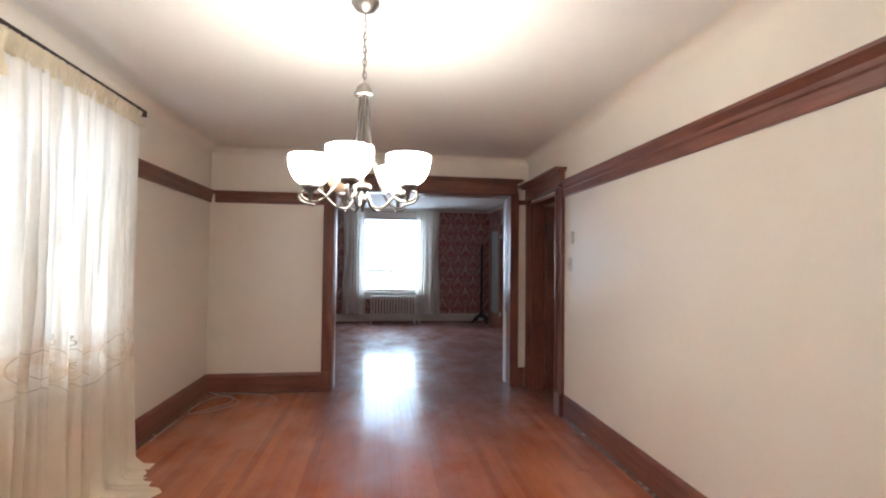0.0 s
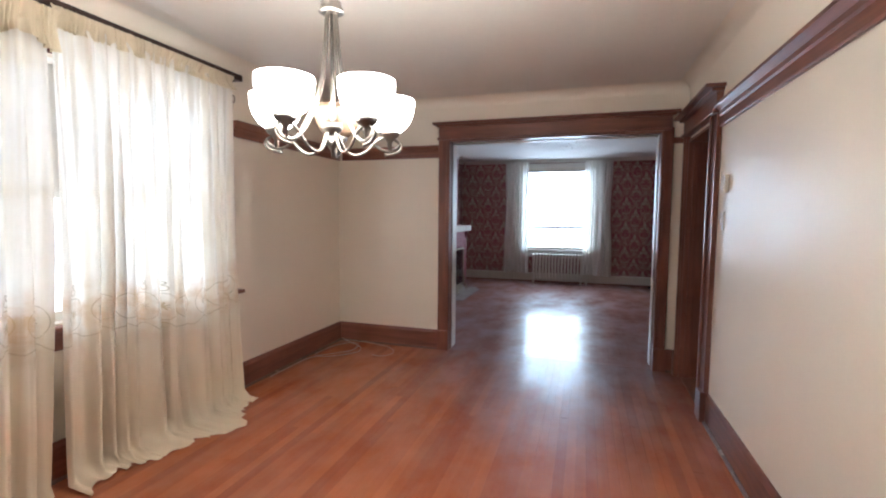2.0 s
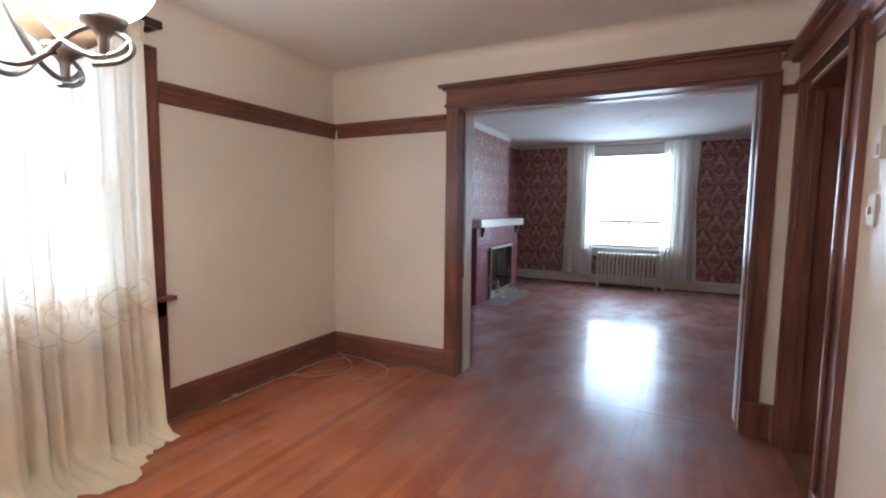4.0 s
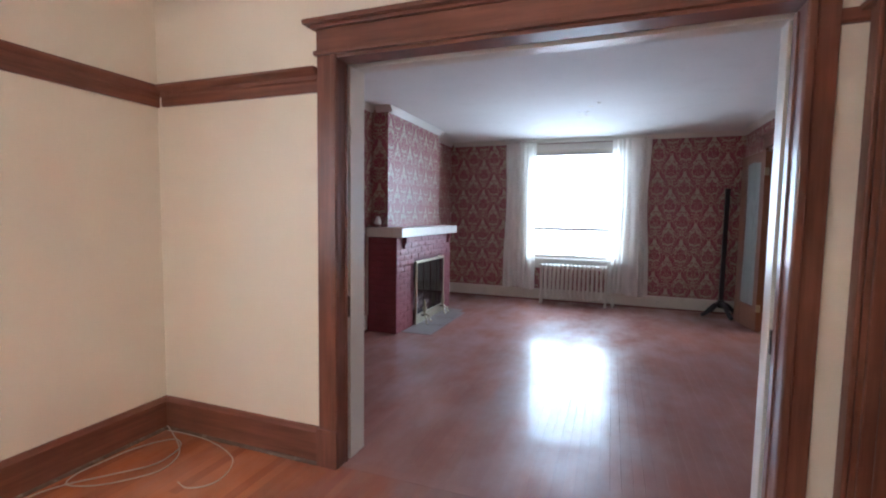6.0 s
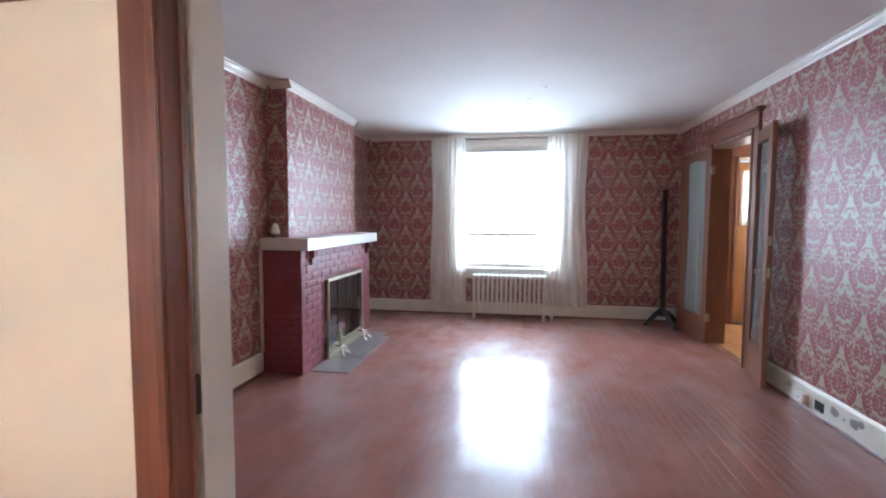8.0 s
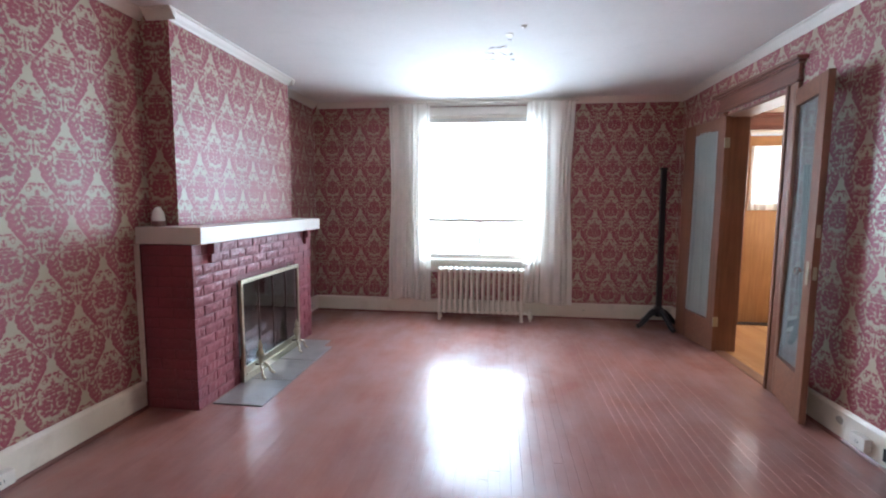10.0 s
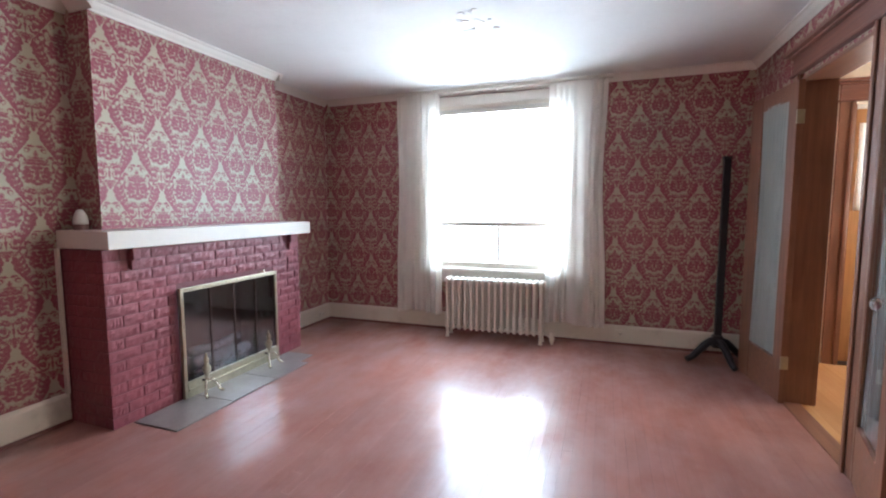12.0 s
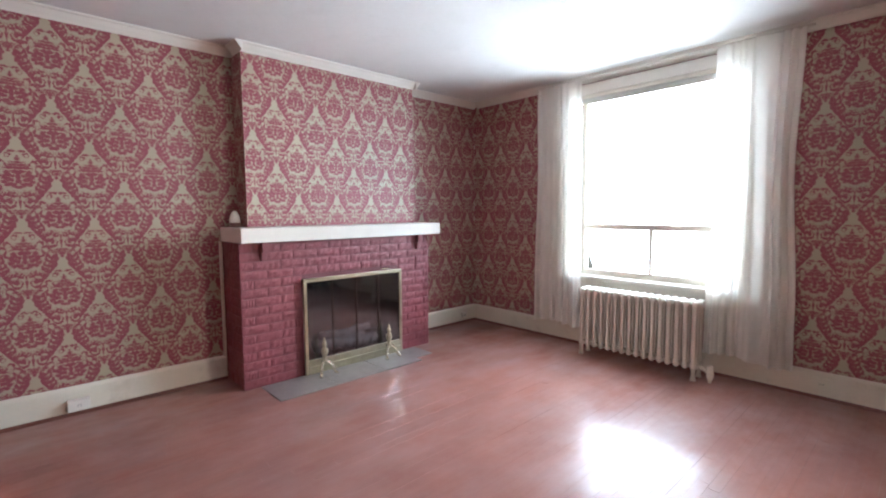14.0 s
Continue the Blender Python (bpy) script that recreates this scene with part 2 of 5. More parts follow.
def cloth(name, c, see, thin, pattern=False):
    """Sheer curtain cloth: lets light through, with a woven weft and, where wanted, an embroidered border."""
    n = Nodes(name)
    node = n.tree.nodes.new("ShaderNodeUVMap")
    uv = node.outputs[0]
    weave = n.noise(n.vec("MULTIPLY", uv, (1.0, 0.12, 1.0)), 210.0, 2)
    col = n.mix(n.span(n.noise(uv, 3.0, 5), 0.35, 0.7, 0.0, 1.0), c, shade(c, 0.9))
    clear = n.span(weave, 0.3, 0.7, see * 0.7, see * 1.3)
    if pattern:
        sp = n.tree.nodes.new("ShaderNodeSeparateXYZ")
        n.put(sp.inputs[0], uv)
        cu = n.math("SUBTRACT", n.math("FLOORED_MODULO", sp.outputs[0], 0.21), 0.105)
        z = sp.outputs[1]

        def ring(zc, r, w):
            p = n.add("CombineXYZ", cu, n.math("SUBTRACT", z, zc), 0.0)
            return n.math("SUBTRACT", n.math("ABSOLUTE", n.math("SUBTRACT", n.vec("LENGTH", p, out=1), r)), w)

        p = n.add("CombineXYZ", cu, n.math("SUBTRACT", z, 0.86), 0.0)
        star = n.math("SUBTRACT", n.vec("LENGTH", p, out=1), n.math("ADD", 0.018, n.math("MULTIPLY", n.math("SINE", n.math("MULTIPLY", n.math("ARCTAN2", cu, n.math("SUBTRACT", z, 0.86)), 8.0)), 0.010)))
        d = n.math("MINIMUM", ring(0.86, 0.082, 0.0022), star)
        d = n.math("MINIMUM", d, ring(0.975, 0.016, 0.0025))
        d = n.math("MINIMUM", d, ring(1.006, 0.008, 0.003))
        d = n.math("MINIMUM", d, n.math("SUBTRACT", n.math("ABSOLUTE", n.math("SUBTRACT", z, n.math("ADD", 0.74, n.math("MULTIPLY", n.math("COSINE", n.math("MULTIPLY", cu, 29.9)), 0.02)))), 0.003))
        stitch = n.span(d, -0.001, 0.001, 1.0, 0.0)
        col = n.mix(n.math("MULTIPLY", stitch, 0.75), col, (0.30, 0.25, 0.16))
        band = n.math("MULTIPLY", n.span(n.math("ABSOLUTE", n.math("SUBTRACT", z, 0.84)), 0.06, 0.22, 1.0, 0.0), n.span(n.noise(uv, 5.0, 5, 0.6), 0.44, 0.62, 0.0, 0.75))
        col = n.mix(band, col, (0.55, 0.33, 0.14))
        col = n.mix(n.span(z, 0.3, 1.0, 0.85, 0.0), col, (0.82, 0.68, 0.49))
        gather = n.noise(n.vec("MULTIPLY", uv, (1.0, 0.025, 1.0)), 26.0, 3, 0.6)
        thick = n.math("MULTIPLY", n.span(gather, 0.43, 0.55, 0.25, 1.0), n.span(sp.outputs[0], 1.40, 1.60, 1.0, 0.28))
        col = n.mix(n.math("MULTIPLY", n.span(gather, 0.38, 0.58, 0.35, 0.0), 1.0), col, (0.80, 0.71, 0.55))
        low = n.span(z, 0.55, 0.80, 0.12, 1.0)
        clear = n.math("MULTIPLY", n.math("MULTIPLY", clear, low), n.math("SUBTRACT", 1.0, n.math("MULTIPLY", stitch, 0.8)))
        thin = n.math("MULTIPLY", thin, n.math("MULTIPLY", thick, n.span(z, 0.5, 0.8, 0.7, 1.0)))
    diff = n.add("BsdfDiffuse", col)
    glow = n.add("BsdfTranslucent", col)
    body = n.add("MixShader", thin, diff, glow)
    hole = n.add("BsdfTransparent")
    last = n.add("MixShader", clear, body, hole)
    n.tree.links.new(last, n.tree.nodes["Material Output"].inputs[0])
    n.tree.nodes.remove(n.bsdf)
    return n.mat


def glassy(name, c=(1, 1, 1), rough=0.0, ior=1.45):
    n = Nodes(name)
    m = n.done(c, rough)
    n.bsdf.inputs["Transmission Weight"].default_value = 1.0
    n.bsdf.inputs["IOR"].default_value = ior
    return m


def frosted(name, c, watts):
    """Alabaster glass of a lamp shade; glows only when its bulb is on."""
    n = Nodes(name)
    swirl = n.noise(n.place(), 9.0, 4, 0.6)
    col = n.mix(n.span(swirl, 0.35, 0.65, 0.0, 1.0), shade(c, 0.86), c)
    m = n.done(col, 0.25)
    n.bsdf.inputs["Transmission Weight"].default_value = 0.25
    if watts:
        n.put(n.bsdf.inputs["Emission Color"], n.mix(1.0, col, (1.0, 0.91, 0.79), "MULTIPLY"))
        n.bsdf.inputs["Emission Strength"].default_value = watts
    return m


CREAM = painted("cream_wall_paint", (0.86, 0.78, 0.66), 0.40, var=0.03, large=0.9, fine=90, bump=0.10)
CEIL = painted("ceiling_paint", (0.84, 0.80, 0.73), 0.6, var=0.03, large=1.2, fine=26, bump=0.35)
CEIL_LR = painted("living_ceiling_paint", (0.74, 0.73, 0.70), 0.85, var=0.04, large=1.5, fine=30, bump=0.45, dirt=(0.60, 0.58, 0.54), dirty=0.25)
MAHO = [wood("mahogany_" + k, (0.125, 0.045, 0.030), (0.255, 0.095, 0.058), i, 0.30, 0.18) for i, k in enumerate("xyz")]
OAK = [wood("oak_" + k, (0.150, 0.062, 0.036), (0.262, 0.116, 0.064), i, 0.32, 0.2) for i, k in enumerate("xyz")]
GOLD = [wood("golden_oak_" + k, (0.30, 0.135, 0.045), (0.46, 0.225, 0.080), i, 0.32, 0.2) for i, k in enumerate("xyz")]
PAPER = damask("damask_wallpaper", (0.44, 0.37, 0.265), (0.265, 0.050, 0.074), 5.114, 2.066)
PAPER_BREAST = damask("damask_wallpaper_breast", (0.44, 0.37, 0.265), (0.265, 0.050, 0.074), 6.872, 2.490)
TRIM = painted("cream_trim_paint", (0.69, 0.63, 0.53), 0.35, var=0.05, large=3, bump=0.2, dirt=(0.36, 0.29, 0.23), dirty=0.3)
WHITE = painted("white_paint", (0.71, 0.67, 0.60), 0.3, var=0.03, large=3, bump=0.12, dirt=(0.5, 0.46, 0.4), dirty=0.2)
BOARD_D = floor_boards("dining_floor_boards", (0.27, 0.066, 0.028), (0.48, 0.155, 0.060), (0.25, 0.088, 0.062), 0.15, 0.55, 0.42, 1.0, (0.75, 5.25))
BOARD_L = floor_boards("living_floor_boards", (0.27, 0.112, 0.088), (0.41, 0.178, 0.136), (0.28, 0.165, 0.150), 0.095, 0.80, 0.16, 1.0)
BOARD_H = floor_boards("hall_floor_boards", (0.40, 0.20, 0.085), (0.58, 0.33, 0.15), (0.42, 0.26, 0.14), 0.23, 0.2, 0.3, 0.2)
SUBFLOOR = painted("dark_subfloor", (0.035, 0.015, 0.010), 0.7)
STREAK = painted("paint_streaked_wood", (0.13, 0.08, 0.06), 0.5, var=0.3, large=5, dirt=(0.5, 0.45, 0.38), dirty=0.7)
SHOE = painted("floor_shoe_paint", (0.16, 0.055, 0.04), 0.35, var=0.2, bump=0.2)
BRICK = painted("burgundy_brick_paint", (0.225, 0.052, 0.064), 0.42, var=0.16, large=6, fine=70, bump=0.7)
MORTAR = painted("burgundy_joint_paint", (0.15, 0.036, 0.045), 0.6, var=0.15, large=9, fine=90, bump=0.8)
BRASS = painted("worn_brass", (0.44, 0.39, 0.28), 0.34, metal=1.0, var=0.18, large=9, bump=0.08)
SHINY = painted("polished_brass", (0.74, 0.68, 0.55), 0.16, metal=1.0, var=0.08, large=12, bump=0.03)
SOOT = painted("sooty_firebrick", (0.035, 0.032, 0.030), 0.9, var=0.4, large=5, bump=0.9)
LOGS = painted("ash_grey_logs", (0.20, 0.18, 0.17), 0.9, var=0.5, large=14, bump=0.9)
SLATE = painted("grey_hearth_slate", (0.21, 0.175, 0.165), 0.30, var=0.22, large=5, bump=0.3)
NICKEL = painted("brushed_nickel", (0.24, 0.22, 0.195), 0.38, metal=1.0, var=0.1, large=14, bump=0.04)
BLACK = painted("black_stained_wood", (0.012, 0.010, 0.013), 0.35, var=0.3, large=9, bump=0.2)
RODMAT = painted("dark_bronze_rod", (0.055, 0.030, 0.024), 0.35, metal=0.4, var=0.2, large=10)
RADI = painted("radiator_enamel", (0.74, 0.69, 0.60), 0.30, var=0.05, large=5, bump=0.15)
PLASTIC = painted("ivory_plastic", (0.66, 0.60, 0.49), 0.35, var=0.04, bump=0.03)
GREY = painted("bare_plaster_patch", (0.30, 0.27, 0.24), 0.85, var=0.3, large=12, bump=0.5)
DARK = painted("dark_slot", (0.012, 0.010, 0.010), 0.8)
CABLE = painted("grey_cable_sheath", (0.52, 0.46, 0.40), 0.45, var=0.06)
CERAMIC = painted("white_ceramic", (0.80, 0.78, 0.74), 0.22, var=0.03, bump=0.03)
CLAY = painted("brown_ceramic", (0.20, 0.10, 0.085), 0.4, var=0.1)
BLIND = painted("blind_fabric", (0.58, 0.56, 0.51), 0.7, var=0.04)
GLASS = glassy("clear_glass")
SMOKED = glassy("dusty_smoked_glass", (0.50, 0.53, 0.57), 0.05, 2.1)
KNOB = glassy("cut_glass", (0.95, 0.97, 0.97), 0.02, 1.5)
SHEER = cloth("cream_sheer", (0.94, 0.91, 0.84), 0.08, 0.42)
LACE = cloth("embroidered_sheer", (0.90, 0.86, 0.78), 0.05, 0.42, True)
HEADER = cloth("gathered_header", (0.80, 0.70, 0.52), 0.0, 0.22)
NET = cloth("door_net", (0.44, 0.48, 0.46), 0.12, 0.30)
SHADE_ON = frosted("lit_alabaster_shade", (0.95, 0.92, 0.87), 24.0)
SHADE_OFF = frosted("unlit_alabaster_shade", (0.34, 0.235, 0.15), 0)

# ---- shaping ----


def part(name, bm, material, parent=None, label="", smooth=False):
    me = bpy.data.meshes.new(name)
    bm.to_mesh(me)
    bm.free()
    for m in material if isinstance(material, (list, tuple)) else (material,):
        me.materials.append(m)
    if smooth:
        me.polygons.foreach_set("use_smooth", [True] * len(me.polygons))
    ob = new(name, me)
    if parent:
        ob.parent = parent
    if label:
        tagged(ob, label)
    return ob


def thing(name, label, category, at=(0, 0, 0), turn=0, group="", kind=""):
    ob = new(name)
    ob.empty_display_size = 0.1
    ob.matrix_world = pose(*at, 0, 0, turn)
    return tagged(ob, label, category, group, kind)


def slab(bm, x0, x1, y0, y1, z0, z1, bevel=0.0, mat=0):
    m = Matrix.Translation(((x0 + x1) / 2, (y0 + y1) / 2, (z0 + z1) / 2)) @ Matrix.Diagonal((x1 - x0, y1 - y0, z1 - z0, 1))
    vs = bmesh.ops.create_cube(bm, size=1, matrix=m)["verts"]
    fs = list({f for v in vs for f in v.link_faces})
    for f in fs:
        f.material_index = mat
    if bevel:
        es = list({e for v in vs for e in v.link_edges})
        bmesh.ops.bevel(bm, geom=es, offset=bevel, segments=2, affect="EDGES", profile=0.5)
    return bm


def box(*a, **k):
    return slab(bmesh.new(), *a, **k)


def lathe(profile, at=(0, 0, 0), n=24, bm=None, close=False):
    bm = bm or bmesh.new()
    rings = []
    for r, z in profile:
        rings.append([bm.verts.new((at[0] + r * math.cos(2 * math.pi * i / n), at[1] + r * math.sin(2 * math.pi * i / n), at[2] + z)) for i in range(n)])
    for a, b in zip(rings, rings[1:]):
        for i in range(n):
            bm.faces.new((a[i], a[(i + 1) % n], b[(i + 1) % n], b[i]))
    if not close:
        for ring in (rings[0], rings[-1]):
            bm.faces.new(ring if ring is rings[-1] else ring[::-1])
    bmesh.ops.recalc_face_normals(bm, faces=bm.faces)
    return bm


def tube(points, r, n=10, bm=None, closed=False):
    """A round bar along points; r is one radius or one for each point."""
    bm = bm or bmesh.new()
    pts = [Vector(p) for p in points]
    rs = r if isinstance(r, (list, tuple)) else [r] * len(pts)
    rings, side = [], None
    for i, p in enumerate(pts):
        if closed:
            d = pts[(i + 1) % len(pts)] - pts[i - 1]
        else:
            d = pts[min(i + 1, len(pts) - 1)] - pts[max(i - 1, 0)]
        d.normalize()
        if side is None:
            side = d.cross(Vector((0, 0, 1)) if abs(d.z) < 0.9 else Vector((1, 0, 0)))
        side = (side - d * side.dot(d)).normalized()
        up = d.cross(side)
        rings.append([bm.verts.new(p + rs[i] * (side * math.cos(2 * math.pi * k / n) + up * math.sin(2 * math.pi * k / n))) for k in range(n)])
    pairs = list(zip(rings, rings[1:])) + ([(rings[-1], rings[0])] if closed else [])
    for a, b in pairs:
        for k in range(n):
            bm.faces.new((a[k], a[(k + 1) % n], b[(k + 1) % n], b[k]))
    if not closed:
        bm.faces.new(rings[0][::-1])
        bm.faces.new(rings[-1])
    bmesh.ops.recalc_face_normals(bm, faces=bm.faces)
    return bm


def run(profile, a, b, inward, bm=None):
    """A moulding from a to b (x, y): profile points are (out from the wall, height); inward is the way out of the wall."""
    bm = bm or bmesh.new()
    ends = []
    for x, y in (a, b):
        ends.append([bm.verts.new((x + inward[0] * o, y + inward[1] * o, z)) for o, z in profile])
    k = len(profile)
    for i in range(k):
        bm.faces.new((ends[0][i], ends[0][(i + 1) % k], ends[1][(i + 1) % k], ends[1][i]))
    bm.faces.new(ends[0][::-1])
    bm.faces.new(ends[1])
    bmesh.ops.recalc_face_normals(bm, faces=bm.faces)
    return bm


def setting(name, bm, material, label, category="", smooth=False):
    return tagged(part(name, bm, material, smooth=smooth), label, category or name.split("_")[0], kind="structure")


# ---- the shell ----
DX0, DX1, DY0, DY1 = -1.75, 1.73, -1.1, 5.09
LX0, LX1, LY0, LY1 = -1.81, 2.62, 5.30, 10.67
HX1, HY0 = 4.7, 2.6
DC, LC = 2.60, 2.64
OP0, OP1, OPZ = -0.485, 1.54, 2.20
DW0, DW1, DWZ0, DWZ1 = 1.36, 3.36, 0.83, 2.20
LW0, LW1, LWZ0, LWZ1 = -0.42, 1.04, 0.70, 2.46
HD0, HD1, HDZ = 4.14, 4.97, 2.08
FD0, FD1, FDZ = 8.68, 9.60, 2.22
ED0, ED1, EDZ = 3.33, 4.24, 2.22


def wall_x(x0, x1, y0, y1, z1, hole=None):
    """A wall along y with one opening (y0, y1, z0, z1)."""
    bm = bmesh.new()
    if not hole:
        return slab(bm, x0, x1, y0, y1, 0, z1)
    a, b, c, d = hole
    slab(bm, x0, x1, y0, a, 0, z1)
    slab(bm, x0, x1, b, y1, 0, z1)
    slab(bm, x0, x1, a, b, d, z1)
    if c > 0:
        slab(bm, x0, x1, a, b, 0, c)
    bmesh.ops.remove_doubles(bm, verts=bm.verts, dist=0.0005)
    return bm


def wall_y(y0, y1, x0, x1, z1, holes=()):
    bm = bmesh.new()
    at = x0
    for a, b, c, d in holes:
        slab(bm, at, a, y0, y1, 0, z1)
        slab(bm, a, b, y0, y1, d, z1)
        if c > 0:
            slab(bm, a, b, y0, y1, 0, c)
        at = b
    slab(bm, at, x1, y0, y1, 0, z1)
    bmesh.ops.remove_doubles(bm, verts=bm.verts, dist=0.0005)
    return bm


TOP = 2.72
setting("wall_dining_west", wall_x(DX0 - 0.25, DX0, DY0, DY1, TOP, (DW0, DW1, DWZ0, DWZ1)), CREAM, "cream painted plaster wall with a tall window")
setting("wall_dining_east", wall_x(DX1, DX1 + 0.13, DY0, DY1, TOP, (HD0, HD1, 0, HDZ)), CREAM, "cream painted plaster wall with a doorway to the hall")
setting("wall_dining_south", wall_y(DY0 - 0.15, DY0, DX0 - 0.25, DX1 + 0.13, TOP), CREAM, "plain cream painted plaster wall")
mid = wall_y(DY1, LY0, DX0 - 0.31, LX1 + 0.19, TOP, [(OP0, OP1, 0, OPZ)])
mid.faces.ensure_lookup_table()
for f in mid.faces:
    if f.calc_center_median().y > LY0 - 0.01:
        f.material_index = 1
setting("wall_between_rooms", mid, (CREAM, PAPER), "cream plaster wall with a wide cased opening")
setting("wall_living_west", wall_x(LX0 - 0.25, LX0, LY0, LY1, TOP), PAPER, "wall with crimson damask wallpaper beside the fireplace")
setting("wall_living_east", wall_x(LX1, LX1 + 0.13, LY0, LY1, TOP, (FD0, FD1, 0, FDZ)), PAPER, "wall with crimson damask wallpaper and a glazed doorway")
setting("wall_north", wall_y(LY1, LY1 + 0.25, LX0 - 0.25, LX1 + 0.065, TOP, [(LW0, LW1, LWZ0, LWZ1)]), PAPER, "outer wall with crimson damask wallpaper and a window")
setting("wall_hall_north", wall_y(LY1, LY1 + 0.25, LX1 + 0.065, HX1 + 0.15, TOP, [(ED0, ED1, 0, EDZ)]), CREAM, "cream hall wall around the front door")
setting("wall_hall_east", wall_x(HX1, HX1 + 0.15, HY0, LY1, TOP, (9.60, 10.52, 1.02, 2.22)), CREAM, "cream hall wall with an unseen, inferred window")
setting("wall_hall_south", wall_y(HY0 - 0.15, HY0, DX1 + 0.13, HX1 + 0.15, TOP), CREAM, "plain cream hall wall")
setting("chimney_breast", box(LX0, -1.60, 7.86, 9.54, 1.10, TOP), PAPER_BREAST, "chimney breast papered in crimson and gold damask", "chimney breast")
setting("ceiling_dining", box(DX0 - 0.2, DX1 + 0.1, DY0 - 0.1, DY1 + 0.05, DC, DC + 0.1), CEIL, "off-white painted plaster ceiling", "ceiling")
setting("ceiling_living", box(LX0 - 0.2, LX1 + 0.06, LY0 - 0.1, LY1 + 0.1, LC, LC + 0.1), CEIL_LR, "white textured plaster ceiling with a peeling patch", "ceiling")
setting("ceiling_hall", box(DX1 + 0.06, HX1 + 0.1, HY0 - 0.1, LY1 + 0.1, LC + 0.03, LC + 0.12), CEIL, "white hall ceiling", "ceiling")
floor_d = setting("floor_dining", box(DX0 - 0.2, DX1 + 0.1, DY0 - 0.1, 5.14, -0.12, -0.020), SUBFLOOR, "orange-red varnished strip wood floor", "floor")
floor_l = setting("floor_living", box(LX0 - 0.2, LX1 + 0.10, 5.14, LY1 + 0.1, -0.12, -0.020), SUBFLOOR, "red-brown glossy strip wood floor, worn and scuffed", "floor")
floor_h = setting("floor_hall", box(LX1 + 0.10, HX1 + 0.1, HY0 - 0.1, LY1 + 0.1, -0.12, -0.020), SUBFLOOR, "honey-coloured oak strip floor of the hall", "floor")
setting("floor_hall_passage", box(DX1 + 0.10, LX1 + 0.10, HY0 - 0.1, 5.14, -0.12, -0.002), OAK[1], "dim wooden floor of the hall passage", "floor")

# soft coved corner under the dining ceiling
COVE_R = 0.09


def cove(bm, a, b, inward):
    """An open quarter-round strip that meets wall and ceiling without an edge."""
    rows = []
    for k in range(13):
        t = math.pi / 2 * k / 12
        o, z = COVE_R * (1 - math.cos(t)) + 0.001, DC - COVE_R * (1 - math.sin(t)) - 0.001
        rows.append([bm.verts.new((x + inward[0] * o, y + inward[1] * o, z)) for x, y in (a, b)])
    for r0, r1 in zip(rows, rows[1:]):
        bm.faces.new((r0[0], r0[1], r1[1], r1[0]))


for a, b, way in (((DX0, DY0), (DX0, DY1), (1, 0)), ((DX1, DY0), (DX1, DY1), (-1, 0)), ((DX0, DY1), (DX1, DY1), (0, -1))):
    bm = bmesh.new()
    cove(bm, a, b, way)
    setting("cove_dining", bm, CREAM, "soft plaster cove under the ceiling", "cove", True)

# picture rail of the dining room
RAIL = [(0.0, 2.012), (0.014, 2.012), (0.018, 2.020), (0.018, 2.066), (0.026, 2.074), (0.026, 2.094), (0.046, 2.112), (0.054, 2.120), (0.054, 2.134), (0.0, 2.134)]


def trim_runs(name, profile, runs, mats, label, category):
    for a, b, out in runs:
        along_y = abs(b[1] - a[1]) > abs(b[0] - a[0])
        mat = mats[1 if along_y else 0] if isinstance(mats, list) else mats
        setting(name, run(profile, a, b, out), mat, label, category)


trim_runs("picture_rail", RAIL, [((DX0, DY0), (DX0, DW0 - 0.12), (1, 0)), ((DX0, DW1 + 0.12), (DX0, DY1), (1, 0)), ((DX0 + 0.054, DY1), (-0.577, DY1), (0, -1)),
          ], MAHO, "dark mahogany picture rail with a ledge on top", "picture rail")
trim_runs("picture_rail", [(0.0, 2.075), (0.016, 2.075), (0.020, 2.085), (0.020, 2.125), (0.0, 2.130)], [((1.614, DY1), (DX1, DY1), (0, -1))], MAHO, "short piece of dark picture rail between two casings", "picture rail")
trim_runs("picture_rail", [(o, 2.015 + (z - 2.012) * 1.22) for o, z in RAIL], [((DX1, DY0), (DX1, HD0 - 0.12), (-1, 0))], MAHO, "dark mahogany picture rail with a ledge on top", "picture rail")
BASE = [(0.0, 0.0), (0.020, 0.0), (0.020, 0.178), (0.014, 0.192), (0.010, 0.208), (0.0, 0.208)]
d_runs = [((DX0, DY0), (DX0, DY1), (1, 0)), ((DX0 + 0.02, DY1), (-0.586, DY1), (0, -1)), ((1.623, DY1), (DX1, DY1), (0, -1)), ((DX1, DY0), (DX1, HD0 - 0.135), (-1, 0))]
trim_runs("baseboard_dining", BASE, d_runs, MAHO, "tall dark mahogany baseboard, scuffed along its top", "baseboard")
QUARTER = [(0.020, 0.0), (0.036, 0.0), (0.034, 0.008), (0.028, 0.014), (0.020, 0.016)]
trim_runs("shoe_moulding", QUARTER, d_runs, STREAK, "thin paint-streaked shoe moulding along the baseboard", "trim")
LBASE = [(0.0, 0.022), (0.018, 0.022), (0.018, 0.172), (0.012, 0.186), (0.006, 0.195), (0.0, 0.195)]
l_runs = [((LX0, LY0), (LX0, 7.72), (1, 0)), ((LX0, 9.56), (LX0, LY1), (1, 0)), ((LX0 + 0.018, LY1), (LX1, LY1), (0, -1)), ((LX1, LY0), (LX1, FD0 - 0.12), (-1, 0)), ((LX1, FD1 + 0.12), (LX1, LY1), (-1, 0))]
trim_runs("baseboard_living", LBASE, l_runs, TRIM, "tall cream painted baseboard, marked and chipped", "baseboard")
